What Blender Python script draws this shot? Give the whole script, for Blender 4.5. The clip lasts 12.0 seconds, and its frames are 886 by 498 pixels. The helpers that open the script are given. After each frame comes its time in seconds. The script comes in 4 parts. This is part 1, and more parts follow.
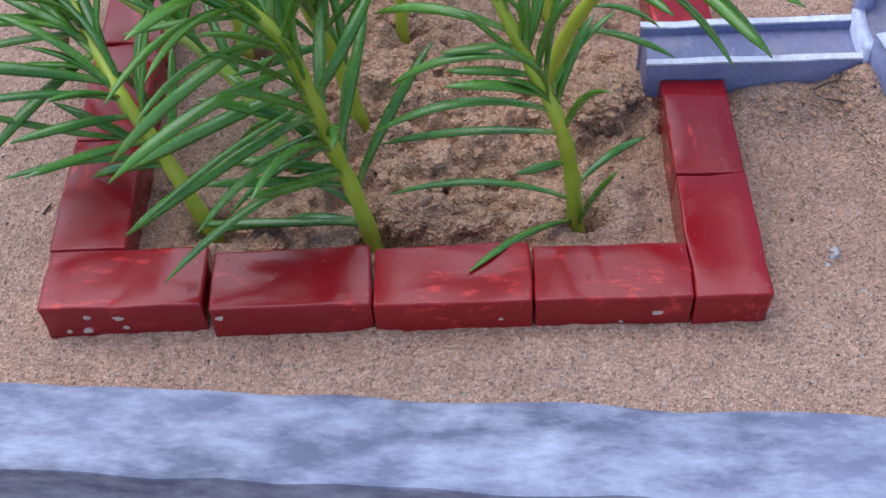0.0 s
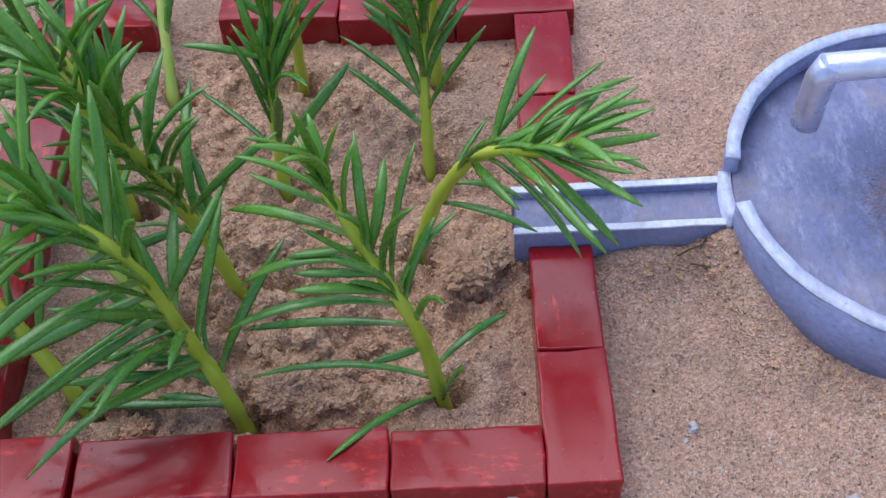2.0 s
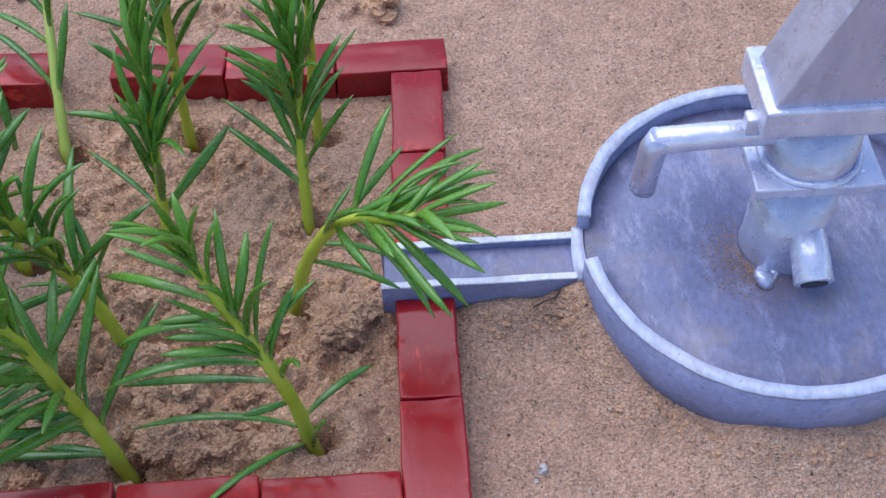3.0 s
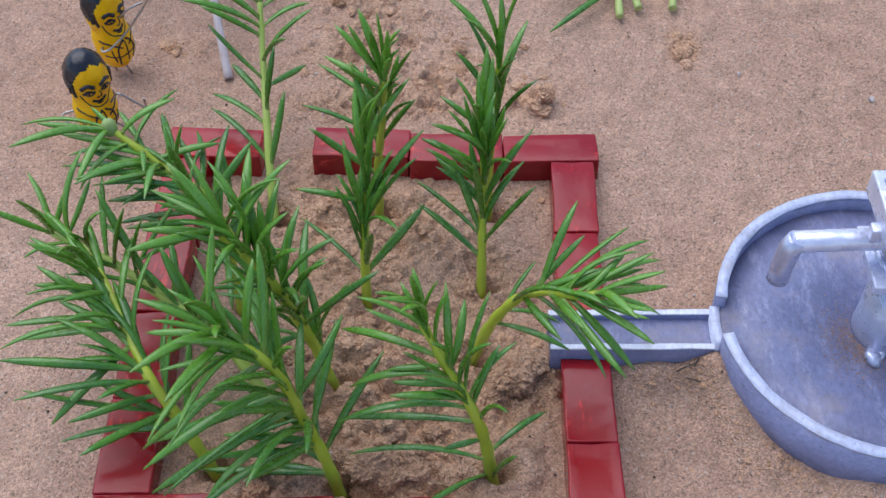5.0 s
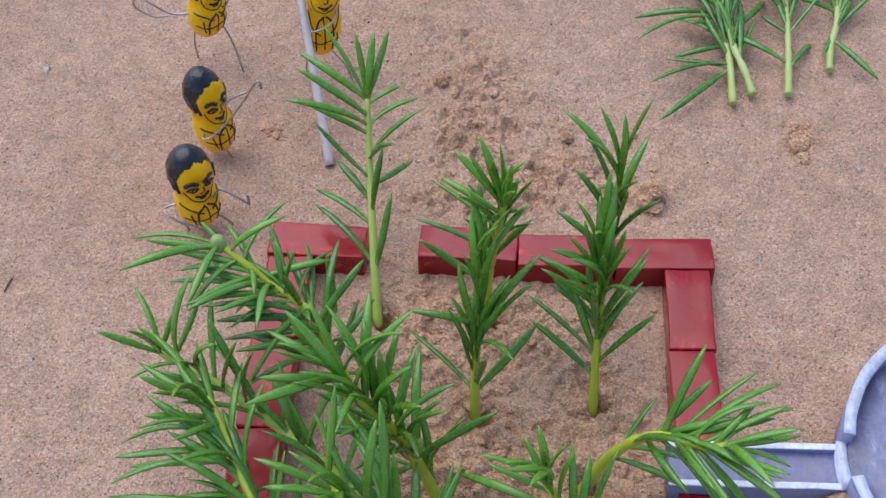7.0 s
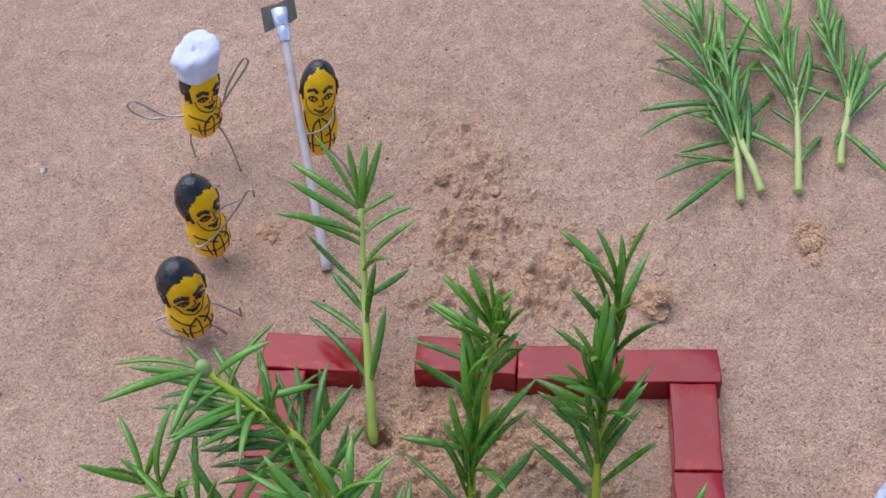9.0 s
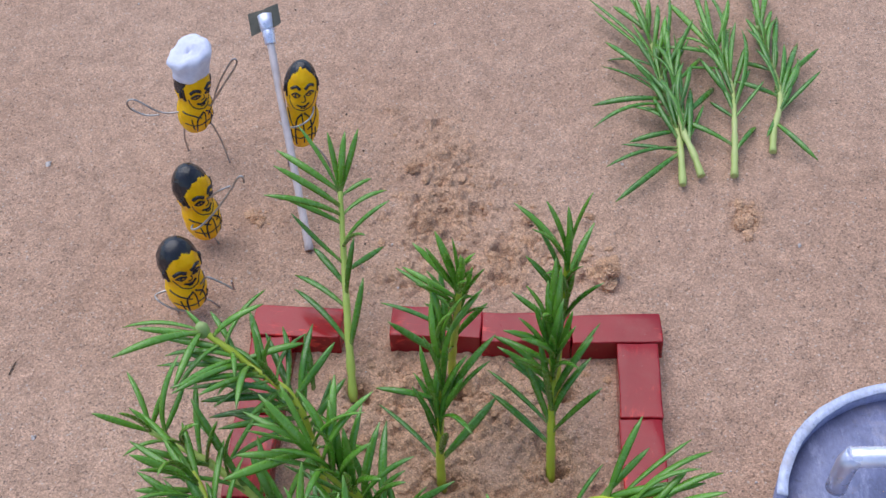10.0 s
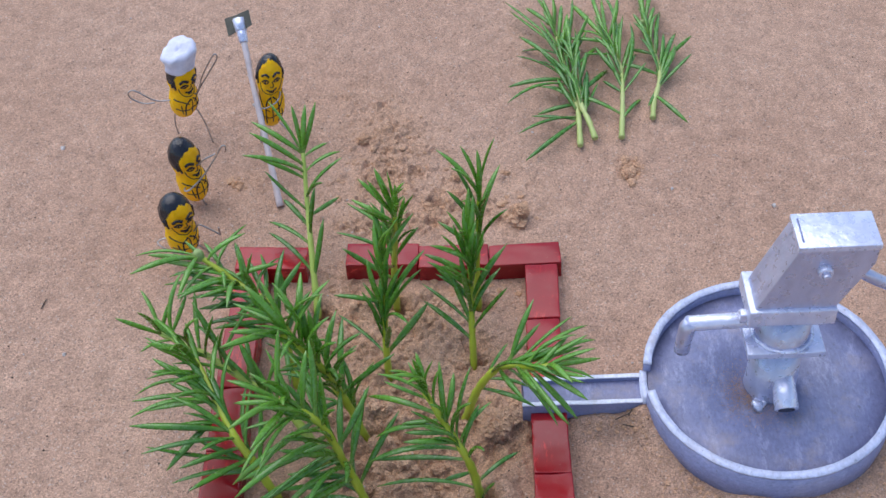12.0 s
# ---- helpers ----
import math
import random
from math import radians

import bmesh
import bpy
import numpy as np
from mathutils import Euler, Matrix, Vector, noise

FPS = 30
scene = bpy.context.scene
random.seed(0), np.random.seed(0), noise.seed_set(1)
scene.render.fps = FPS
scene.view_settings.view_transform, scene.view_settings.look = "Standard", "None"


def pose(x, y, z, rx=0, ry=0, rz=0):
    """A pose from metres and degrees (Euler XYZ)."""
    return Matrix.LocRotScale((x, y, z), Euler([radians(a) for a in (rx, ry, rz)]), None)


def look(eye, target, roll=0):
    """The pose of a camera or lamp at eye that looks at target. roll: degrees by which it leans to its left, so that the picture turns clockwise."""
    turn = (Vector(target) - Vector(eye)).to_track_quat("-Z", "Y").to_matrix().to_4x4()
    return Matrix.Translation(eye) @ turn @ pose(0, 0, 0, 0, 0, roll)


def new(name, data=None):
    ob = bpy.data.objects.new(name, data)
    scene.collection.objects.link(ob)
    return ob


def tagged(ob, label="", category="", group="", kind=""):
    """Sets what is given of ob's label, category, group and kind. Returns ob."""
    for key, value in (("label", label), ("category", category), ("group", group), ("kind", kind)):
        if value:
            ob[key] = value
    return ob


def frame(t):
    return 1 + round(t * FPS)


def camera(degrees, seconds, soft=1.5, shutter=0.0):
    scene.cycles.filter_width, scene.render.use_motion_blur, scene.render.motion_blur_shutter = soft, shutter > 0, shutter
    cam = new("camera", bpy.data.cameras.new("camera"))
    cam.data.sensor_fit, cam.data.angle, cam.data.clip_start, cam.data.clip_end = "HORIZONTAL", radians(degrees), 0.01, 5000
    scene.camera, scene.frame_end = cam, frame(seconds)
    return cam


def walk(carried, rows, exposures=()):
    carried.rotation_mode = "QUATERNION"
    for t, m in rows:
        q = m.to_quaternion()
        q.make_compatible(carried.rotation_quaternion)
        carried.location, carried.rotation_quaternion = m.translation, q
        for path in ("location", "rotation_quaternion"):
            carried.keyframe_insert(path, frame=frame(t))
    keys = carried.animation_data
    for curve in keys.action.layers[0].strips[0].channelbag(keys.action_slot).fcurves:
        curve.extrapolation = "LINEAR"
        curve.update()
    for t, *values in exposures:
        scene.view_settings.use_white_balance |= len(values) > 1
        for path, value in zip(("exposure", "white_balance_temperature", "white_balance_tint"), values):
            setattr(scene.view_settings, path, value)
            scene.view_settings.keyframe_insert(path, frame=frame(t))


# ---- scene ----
cam = camera(40.23, 12.0)
PATH = [
    (0.0, (-0.01016, -0.11787, 0.17094), (-0.01705, 0.06856, -0.06400), -3.52),
    (0.5, (-0.00841, -0.11361, 0.17027), (-0.01891, 0.07275, -0.06459), -4.52),
    (1.0, (-0.00663, -0.10560, 0.17626), (-0.01536, 0.07620, -0.06223), -4.21),
    (1.5, (0.00840, -0.09980, 0.18558), (-0.00423, 0.08894, -0.04727), -5.48),
    (2.0, (0.01637, -0.09664, 0.19163), (0.00887, 0.09172, -0.04174), -4.73),
    (2.5, (0.03063, -0.09906, 0.19521), (0.03105, 0.09298, -0.03527), -3.30),
    (2.7, (0.03205, -0.09742, 0.20152), (0.03883, 0.08935, -0.03315), -1.89),
    (4.3, (0.01884, -0.11783, 0.24562), (0.01797, 0.07285, 0.01402), -2.52),
    (4.5, (0.01330, -0.11999, 0.24948), (0.00845, 0.07083, 0.01804), -2.82),
    (5.0, (0.00092, -0.12474, 0.25670), (-0.00219, 0.06997, 0.02850), -1.13),
    (5.5, (-0.00576, -0.12792, 0.26416), (-0.01707, 0.06697, 0.03637), -1.99),
    (6.0, (-0.01177, -0.12017, 0.27142), (-0.02286, 0.07118, 0.04064), -1.81),
    (6.5, (-0.01619, -0.10658, 0.27144), (-0.02909, 0.08097, 0.03765), -1.94),
    (7.0, (-0.01398, -0.09093, 0.27272), (-0.03097, 0.09913, 0.04123), -3.21),
    (7.5, (-0.00965, -0.07402, 0.27191), (-0.03178, 0.11853, 0.04292), -4.99),
    (7.7, (-0.01086, -0.06701, 0.27102), (-0.02995, 0.12622, 0.04233), -4.18),
    (9.3, (-0.00502, -0.07122, 0.28125), (-0.03002, 0.12996, 0.06011), -5.19),
    (9.5, (-0.00507, -0.08447, 0.28476), (-0.02903, 0.12100, 0.06748), -5.10),
    (10.0, (-0.00008, -0.10331, 0.29931), (-0.01927, 0.09697, 0.07678), -4.61),
    (10.5, (0.00138, -0.12915, 0.31573), (-0.01493, 0.07231, 0.09404), -4.02),
    (11.0, (0.00083, -0.15559, 0.32803), (-0.01144, 0.04638, 0.10654), -3.42),
    (11.5, (0.00429, -0.17202, 0.33705), (-0.00757, 0.02833, 0.11407), -4.24),
    (12.0, (0.01665, -0.19277, 0.34806), (0.00428, 0.01363, 0.13071), -4.99),
]
walk(cam, [(t, look(eye, target, roll)) for t, eye, target, roll in PATH],
     [(0.0, 0.50, 5960, 12), (2.5, 0.53, 5960, 12), (4.5, 0.47, 6130, 10), (7.5, 0.51, 6240, 10), (12.0, 0.48, 6240, 10)])

import functools


# ---- light ----
world = bpy.data.worlds.new("open_shade")
scene.world = world
world.use_nodes = True
wn, wl = world.node_tree.nodes, world.node_tree.links
sky = wn.new("ShaderNodeTexSky")
sky.sky_type, sky.sun_disc = "NISHITA", False
sky.sun_elevation, sky.sun_rotation = radians(67), radians(-47)
sky.air_density, sky.dust_density, sky.ozone_density = 1.1, 0.8, 1.4
wl.new(sky.outputs["Color"], wn["Background"].inputs["Color"])
wn["Background"].inputs["Strength"].default_value = 0.138
sun_data = bpy.data.lights.new("sun", "SUN")
sun_data.energy, sun_data.angle, sun_data.color = 1.75, radians(70), (1.0, 0.965, 0.92)
sun = new("sun", sun_data)
sun.matrix_world = look((-0.30, 0.34, 1.0), (0, 0.06, 0))

CM = 0.01


# ---- materials ----
class Mat:
    """A node material with short-hand for the textures used here."""

    def __init__(self, name, rough=0.5, metal=0.0, spec=0.5):
        self.m = bpy.data.materials.new(name)
        self.m.use_nodes = True
        self.n, self.l = self.m.node_tree.nodes, self.m.node_tree.links
        self.b = self.n["Principled BSDF"]
        self.b.inputs["Roughness"].default_value = rough
        self.b.inputs["Metallic"].default_value = metal
        self.b.inputs["Specular IOR Level"].default_value = spec
        self.c = self.n.new("ShaderNodeTexCoord").outputs["Object"]

    def noise(self, scale, detail=3.0, rough=0.55, stretch=None):
        t = self.n.new("ShaderNodeTexNoise")
        t.inputs["Scale"].default_value, t.inputs["Detail"].default_value = scale, detail
        t.inputs["Roughness"].default_value = rough
        src = self.c
        if stretch:
            mp = self.n.new("ShaderNodeMapping")
            mp.inputs["Scale"].default_value = stretch
            self.l.new(src, mp.inputs["Vector"])
            src = mp.outputs["Vector"]
        self.l.new(src, t.inputs["Vector"])
        return t.outputs["Fac"]

    def cells(self, scale):
        t = self.n.new("ShaderNodeTexVoronoi")
        t.inputs["Scale"].default_value = scale
        self.l.new(self.c, t.inputs["Vector"])
        return t

    def ramp(self, fac, stops):
        r = self.n.new("ShaderNodeValToRGB")
        e = r.color_ramp.elements
        while len(e) < len(stops):
            e.new(0.5)
        for el, (p, col) in zip(e, stops):
            el.position = p
            el.color = (*col, 1) if len(col) == 3 else (col[0], col[0], col[0], 1)
        self.l.new(fac, r.inputs["Fac"])
        return r.outputs["Color"]

    def mix(self, fac, a, b, mode="MIX"):
        x = self.n.new("ShaderNodeMix")
        x.data_type, x.blend_type = "RGBA", mode
        for sock, v in ((x.inputs["Factor"], fac), (x.inputs["A"], a), (x.inputs["B"], b)):
            if isinstance(v, bpy.types.NodeSocket):
                self.l.new(v, sock)
            elif isinstance(v, (int, float)):
                sock.default_value = v
            else:
                sock.default_value = (*v, 1)
        return x.outputs["Result"]

    def rand(self):
        return self.n.new("ShaderNodeObjectInfo").outputs["Random"]

    def color(self, sock):
        self.l.new(sock, self.b.inputs["Base Color"])
        return self

    def rough(self, sock):
        self.l.new(sock, self.b.inputs["Roughness"])
        return self

    def bump(self, height, strength, dist):
        b = self.n.new("ShaderNodeBump")
        b.inputs["Strength"].default_value, b.inputs["Distance"].default_value = strength, dist
        self.l.new(height, b.inputs["Height"])
        if self.b.inputs["Normal"].is_linked:
            self.l.new(self.b.inputs["Normal"].links[0].from_socket, b.inputs["Normal"])
        self.l.new(b.outputs["Normal"], self.b.inputs["Normal"])
        return self


def sand_material():
    m = Mat("damp_sand", 0.95, 0.0, 0.2)
    broad = m.ramp(m.noise(9, 4), [(0.3, (0.455, 0.278, 0.192)), (0.7, (0.530, 0.342, 0.246))])
    patch = m.ramp(m.noise(120, 4, 0.6), [(0.32, (0.86,)), (0.68, (1.12,))])
    col = m.mix(1.0, broad, patch, "MULTIPLY")
    grains = m.cells(2300)
    tone = m.ramp(m.mix(1.0, grains.outputs["Color"], (1.0, 0.0, 0.0), "MULTIPLY"), [(0.0, (0.45,)), (0.04, (0.82,)), (0.13, (1.06,)), (0.21, (1.6,))])
    col = m.mix(0.6, col, tone, "MULTIPLY")
    big = m.cells(1750)
    pick = m.ramp(m.mix(1.0, big.outputs["Color"], (0.0, 1.0, 0.0), "MULTIPLY"), [(0.0, (1.0,)), (0.020, (1.0,)), (0.028, (0.0,))])
    col = m.mix(m.mix(0.5, (0.0, 0.0, 0.0), pick), col, (0.075, 0.065, 0.062))
    pale = m.ramp(m.mix(1.0, big.outputs["Color"], (0.0, 0.0, 1.0), "MULTIPLY"), [(0.0, (1.0,)), (0.0007, (1.0,)), (0.0012, (0.0,))])
    col = m.mix(m.mix(0.6, (0.0, 0.0, 0.0), pale), col, (0.62, 0.52, 0.45))
    stain = m.ramp(m.noise(34, 3), [(0.62, (0.0,)), (0.80, (0.10,))])
    col = m.mix(stain, col, (0.30, 0.22, 0.17))
    at = m.n.new("ShaderNodeAttribute")
    at.attribute_name = "dug"
    # dug soil is tinted warmer to stand for light bounced between crumbs
    fresh = m.mix(0.8, m.ramp(m.noise(60, 4), [(0.3, (0.455, 0.268, 0.160)), (0.7, (0.555, 0.345, 0.220))]), tone, "MULTIPLY")
    col = m.mix(at.outputs["Fac"], col, fresh)
    m.color(col)
    m.bump(grains.outputs["Distance"], 0.8, 0.0005)
    m.bump(m.noise(1100, 2, 0.7), 0.75, 0.0007)
    m.bump(m.noise(330, 3), 0.6, 0.0009)
    return m.m


def soil_material():
    m = Mat("damp_soil_bounce_warmed", 0.95, 0.0, 0.2)
    # warm tint paints in the light that crumbs bounce onto each other
    broad = m.ramp(m.noise(60, 4), [(0.3, (0.455, 0.268, 0.160)), (0.7, (0.555, 0.345, 0.220))])
    grains = m.cells(2300)
    tone = m.ramp(m.mix(1.0, grains.outputs["Color"], (1.0, 0.0, 0.0), "MULTIPLY"), [(0.0, (0.6,)), (0.04, (0.86,)), (0.13, (1.05,)), (0.21, (1.45,))])
    m.color(m.mix(0.8, broad, tone, "MULTIPLY"))
    m.bump(m.noise(700, 3, 0.7), 0.4, 0.0005)
    m.bump(grains.outputs["Distance"], 0.6, 0.0004)
    return m.m


def red_paint():
    m = Mat("red_enamel", 0.2, 0.0, 0.4)
    many = m.n.new("ShaderNodeMath")
    many.operation = "MULTIPLY"
    many.inputs[1].default_value = 7.0
    m.l.new(m.rand(), many.inputs[0])
    shift = m.n.new("ShaderNodeVectorMath")
    m.l.new(m.c, shift.inputs[0])
    m.l.new(many.outputs[0], shift.inputs[1])
    m.c = shift.outputs[0]
    tone = m.ramp(m.noise(40, 3), [(0.3, (0.270, 0.007, 0.011)), (0.7, (0.350, 0.010, 0.015))])
    blot = m.ramp(m.noise(330, 6, 0.7, (0.6, 1.7, 1)), [(0.54, (0.0,)), (0.62, (0.8,))])
    zone = m.ramp(m.noise(48, 1), [(0.47, (0.0,)), (0.58, (1.0,))])
    col = m.mix(m.mix(1.0, blot, zone, "MULTIPLY"), tone, (0.72, 0.045, 0.036))
    col = m.mix(m.rand(), col, m.mix(1.0, col, (0.84, 0.85, 1.0), "MULTIPLY"))
    dust = m.ramp(m.noise(900, 2), [(0.72, (0.0,)), (0.80, (0.6,))])
    col = m.mix(dust, col, (0.42, 0.20, 0.16))
    film = m.ramp(m.noise(170, 6, 0.7), [(0.52, (0.0,)), (0.80, (0.06,))])
    col = m.mix(film, col, (0.44, 0.26, 0.20))
    m.color(col)
    m.rough(m.ramp(m.noise(150, 4), [(0.3, (0.10,)), (0.75, (0.26,))]))
    m.bump(m.noise(90, 2), 0.16, 0.0004)
    m.bump(m.noise(520, 3, 0.6), 0.14, 0.0003)
    m.bump(m.ramp(m.noise(950, 1), [(0.70, (0.0,)), (0.78, (1.0,))]), 0.3, 0.0003)
    return m.m


def grey_paint(name="grey_paint", base=(0.218, 0.232, 0.395), worn=(0.46, 0.48, 0.62), amount=0.3, rough=0.42):
    m = Mat(name, rough, 0.0, 0.45)
    tone = m.ramp(m.noise(60, 5, 0.65), [(0.28, tuple(0.76 * v for v in base)), (0.72, tuple(1.22 * v for v in base))])
    fine = m.ramp(m.noise(900, 4, 0.7, (1.0, 0.5, 1.0)), [(0.3, (0.78,)), (0.7, (1.22,))])
    col = m.mix(0.8, tone, fine, "MULTIPLY")
    scuff = m.ramp(m.noise(210, 9, 0.82, (1.0, 0.35, 1.0)), [(0.52, (0.0,)), (0.68, (amount * 0.9,))])
    col = m.mix(scuff, col, worn)
    dust = m.ramp(m.noise(70, 5, 0.7), [(0.52, (0.0,)), (0.74, (0.12 + 0.6 * amount,))])
    col = m.mix(dust, col, (0.36, 0.29, 0.25))
    pit = m.ramp(m.noise(520, 2), [(0.66, (0.0,)), (0.74, (0.5,))])
    col = m.mix(pit, col, (0.11, 0.115, 0.15))
    m.color(col)
    m.rough(m.ramp(m.noise(140, 4), [(0.3, (rough - 0.12,)), (0.7, (rough + 0.15,))]))
    m.bump(m.noise(240, 4), 0.6, 0.0008)
    m.bump(m.noise(1000, 3), 0.4, 0.0003)
    return m.m


def tray_paint():
    m = Mat("grey_tray_paint", 0.5, 0.0, 0.4)
    tone = m.ramp(m.noise(22, 5, 0.65, (1.0, 2.2, 1.0)), [(0.3, (0.085, 0.095, 0.15)), (0.7, (0.235, 0.25, 0.36))])
    streak = m.ramp(m.noise(150, 6, 0.66, (0.5, 1.3, 1.0)), [(0.40, (0.0,)), (0.78, (0.75,))])
    m.color(m.mix(streak, tone, (0.64, 0.68, 0.80)))
    m.bump(m.noise(200, 4), 0.6, 0.0008)
    return m.m


def silver_paint(name="silver_paint", lo=(0.44, 0.455, 0.60), hi=(0.60, 0.615, 0.78), rough=0.29, metal=0.55):
    m = Mat(name, rough, metal, 0.5)
    m.color(m.ramp(m.noise(200, 5, 0.65, (1.0, 1.0, 0.3)), [(0.3, lo), (0.7, hi)]))
    m.rough(m.ramp(m.noise(260, 3), [(0.3, (rough - 0.08,)), (0.7, (rough + 0.14,))]))
    m.bump(m.noise(170, 4, 0.6), 0.6, 0.0009)
    return m.m


def leaf_material():
    m = Mat("leaf_green", 0.3, 0.0, 0.65)
    tone = m.ramp(m.noise(90, 3, 0.5), [(0.3, (0.036, 0.130, 0.013)), (0.7, (0.074, 0.212, 0.021))])
    light = m.mix(1.0, tone, (1.5, 1.3, 1.1), "MULTIPLY")
    col = m.mix(m.rand(), tone, light)
    age = m.n.new("ShaderNodeAttribute")
    age.attribute_name = "young"
    col = m.mix(age.outputs["Fac"], col, (0.165, 0.36, 0.030))
    at = m.n.new("ShaderNodeAttribute")
    at.attribute_name = "along"
    foot = m.ramp(at.outputs["Fac"], [(0.0, (1.0,)), (0.04, (0.75,)), (0.17, (0.0,))])
    col = m.mix(foot, col, (0.30, 0.40, 0.12))
    tip = m.ramp(at.outputs["Fac"], [(0.90, (0.0,)), (1.0, (0.35,))])
    col = m.mix(tip, col, (0.16, 0.19, 0.04))
    freckle = m.ramp(m.noise(1500, 2), [(0.68, (0.0,)), (0.76, (0.25,))])
    col = m.mix(freckle, col, (0.16, 0.30, 0.10))
    m.color(col)
    m.rough(m.ramp(m.noise(400, 3), [(0.3, (0.18,)), (0.7, (0.34,))]))
    m.b.inputs["Subsurface Weight"].default_value = 0.08
    m.b.inputs["Subsurface Radius"].default_value = (0.0006, 0.0012, 0.0003)
    m.b.inputs["Subsurface Scale"].default_value = 1.0
    m.bump(m.noise(700, 3), 0.3, 0.0002)
    return m.m


def plain(name, lo, hi, rough, scale=150, metal=0.0, bump=0.2, size=0.0003, spec=0.5):
    m = Mat(name, rough, metal, spec)
    m.color(m.ramp(m.noise(scale, 4), [(0.3, lo), (0.7, hi)]))
    m.bump(m.noise(scale * 2.2, 3), bump, size)
    return m.m


SAND = sand_material()
SOIL = soil_material()
RED = red_paint()
GREY = grey_paint()
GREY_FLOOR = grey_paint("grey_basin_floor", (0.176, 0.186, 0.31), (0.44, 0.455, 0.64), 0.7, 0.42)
GREY_EDGE = grey_paint("grey_paint_edge", (0.50, 0.53, 0.70), (0.72, 0.74, 0.88), 0.7, 0.45)
WHITE_EDGE = grey_paint("white_paint_edge", (0.66, 0.67, 0.76), (0.80, 0.81, 0.88), 0.6, 0.45)
SLATE = tray_paint()
SILVER = silver_paint()
SILVER_BRIGHT = silver_paint("silver_paint_bright", (0.56, 0.58, 0.74), (0.76, 0.78, 0.93), 0.27, 0.4)
LEAF = leaf_material()
STEM = plain("stem_green", (0.31, 0.40, 0.018), (0.47, 0.54, 0.06), 0.36, 60)
STEM_YOUNG = plain("stem_young", (0.29, 0.41, 0.05), (0.43, 0.52, 0.12), 0.42, 60)
STEM_CUT = plain("stem_pale", (0.33, 0.42, 0.10), (0.50, 0.54, 0.22), 0.45, 60)
BUD = plain("bud_green", (0.20, 0.30, 0.08), (0.34, 0.42, 0.15), 0.5, 200)
YELLOW = plain("yellow_enamel", (0.84, 0.42, 0.002), (0.95, 0.55, 0.005), 0.25, 260, 0.0, 0.6, 0.0008, 0.25)
BLACK = plain("black_enamel", (0.010, 0.010, 0.014), (0.022, 0.021, 0.028), 0.22, 260, 0.0, 0.5, 0.0008)
WIRE = plain("dull_wire", (0.30, 0.275, 0.27), (0.48, 0.45, 0.44), 0.32, 300, 0.8)
CLOTH = plain("white_cloth", (0.60, 0.60, 0.74), (0.74, 0.74, 0.86), 0.9, 400, 0.0, 0.5, 0.0004, 0.2)
HOE_WOOD = plain("grey_painted_stick", (0.44, 0.37, 0.37), (0.60, 0.52, 0.52), 0.5, 180)
HOE_DARK = plain("dark_blade_metal", (0.055, 0.05, 0.038), (0.13, 0.12, 0.09), 0.45, 160, 0.3)
CHIP = plain("bare_primer", (0.50, 0.34, 0.28), (0.66, 0.52, 0.44), 0.7, 300)
TWIG = plain("dry_twig", (0.05, 0.035, 0.025), (0.10, 0.07, 0.05), 0.8, 300)
STONE = plain("pale_grit", (0.42, 0.36, 0.34), (0.62, 0.56, 0.54), 0.75, 300)


# ---- building helpers ----
def link_mesh(name, verts, faces, mats, smooth=True, index=None):
    me = bpy.data.meshes.new(name)
    me.from_pydata([tuple(v) for v in verts], [], faces)
    for mt in mats if isinstance(mats, (list, tuple)) else [mats]:
        me.materials.append(mt)
    if index is not None:
        me.polygons.foreach_set("material_index", index)
    me.polygons.foreach_set("use_smooth", [smooth] * len(me.polygons))
    me.update()
    return me


def part(name, bm, material, parent=None, label="", smooth=True, matrix=None):
    """Links a bmesh as one mesh object, under a thing or part where one is given."""
    me = bpy.data.meshes.new(name)
    bm.normal_update()
    bm.to_mesh(me)
    bm.free()
    for mt in material if isinstance(material, (list, tuple)) else [material]:
        me.materials.append(mt)
    me.polygons.foreach_set("use_smooth", [smooth] * len(me.polygons))
    ob = new(name, me)
    if matrix is not None:
        ob.matrix_basis = matrix
    if parent is not None:
        ob.parent = parent
    if label:
        tagged(ob, label)
    return ob


def empty(name, m=None):
    ob = new(name)
    ob.empty_display_size = 0.005
    if m is not None:
        ob.matrix_basis = m
    return ob


def wobble(bm, amount, scale, seed=0.0):
    off = Vector((seed * 3.1, seed * 1.7, seed * 2.3))
    for v in bm.verts:
        v.co += noise.noise_vector(v.co * scale + off) * amount


def box_bm(x0, x1, y0, y1, z0, z1, bevel=0.0005, segs=2, cuts=0):
    """A box in metres with rounded edges."""
    bm = bmesh.new()
    bmesh.ops.create_cube(bm, size=1.0)
    for v in bm.verts:
        v.co = Vector((x0 + (v.co.x + 0.5) * (x1 - x0), y0 + (v.co.y + 0.5) * (y1 - y0), z0 + (v.co.z + 0.5) * (z1 - z0)))
    if cuts:
        bmesh.ops.subdivide_edges(bm, edges=bm.edges[:], cuts=cuts, use_grid_fill=True)
    if bevel:
        sharp = [e for e in bm.edges if e.calc_face_angle(0) > 0.5]
        bmesh.ops.bevel(bm, geom=sharp, offset=bevel, segments=segs, profile=0.6, affect="EDGES")
    return bm


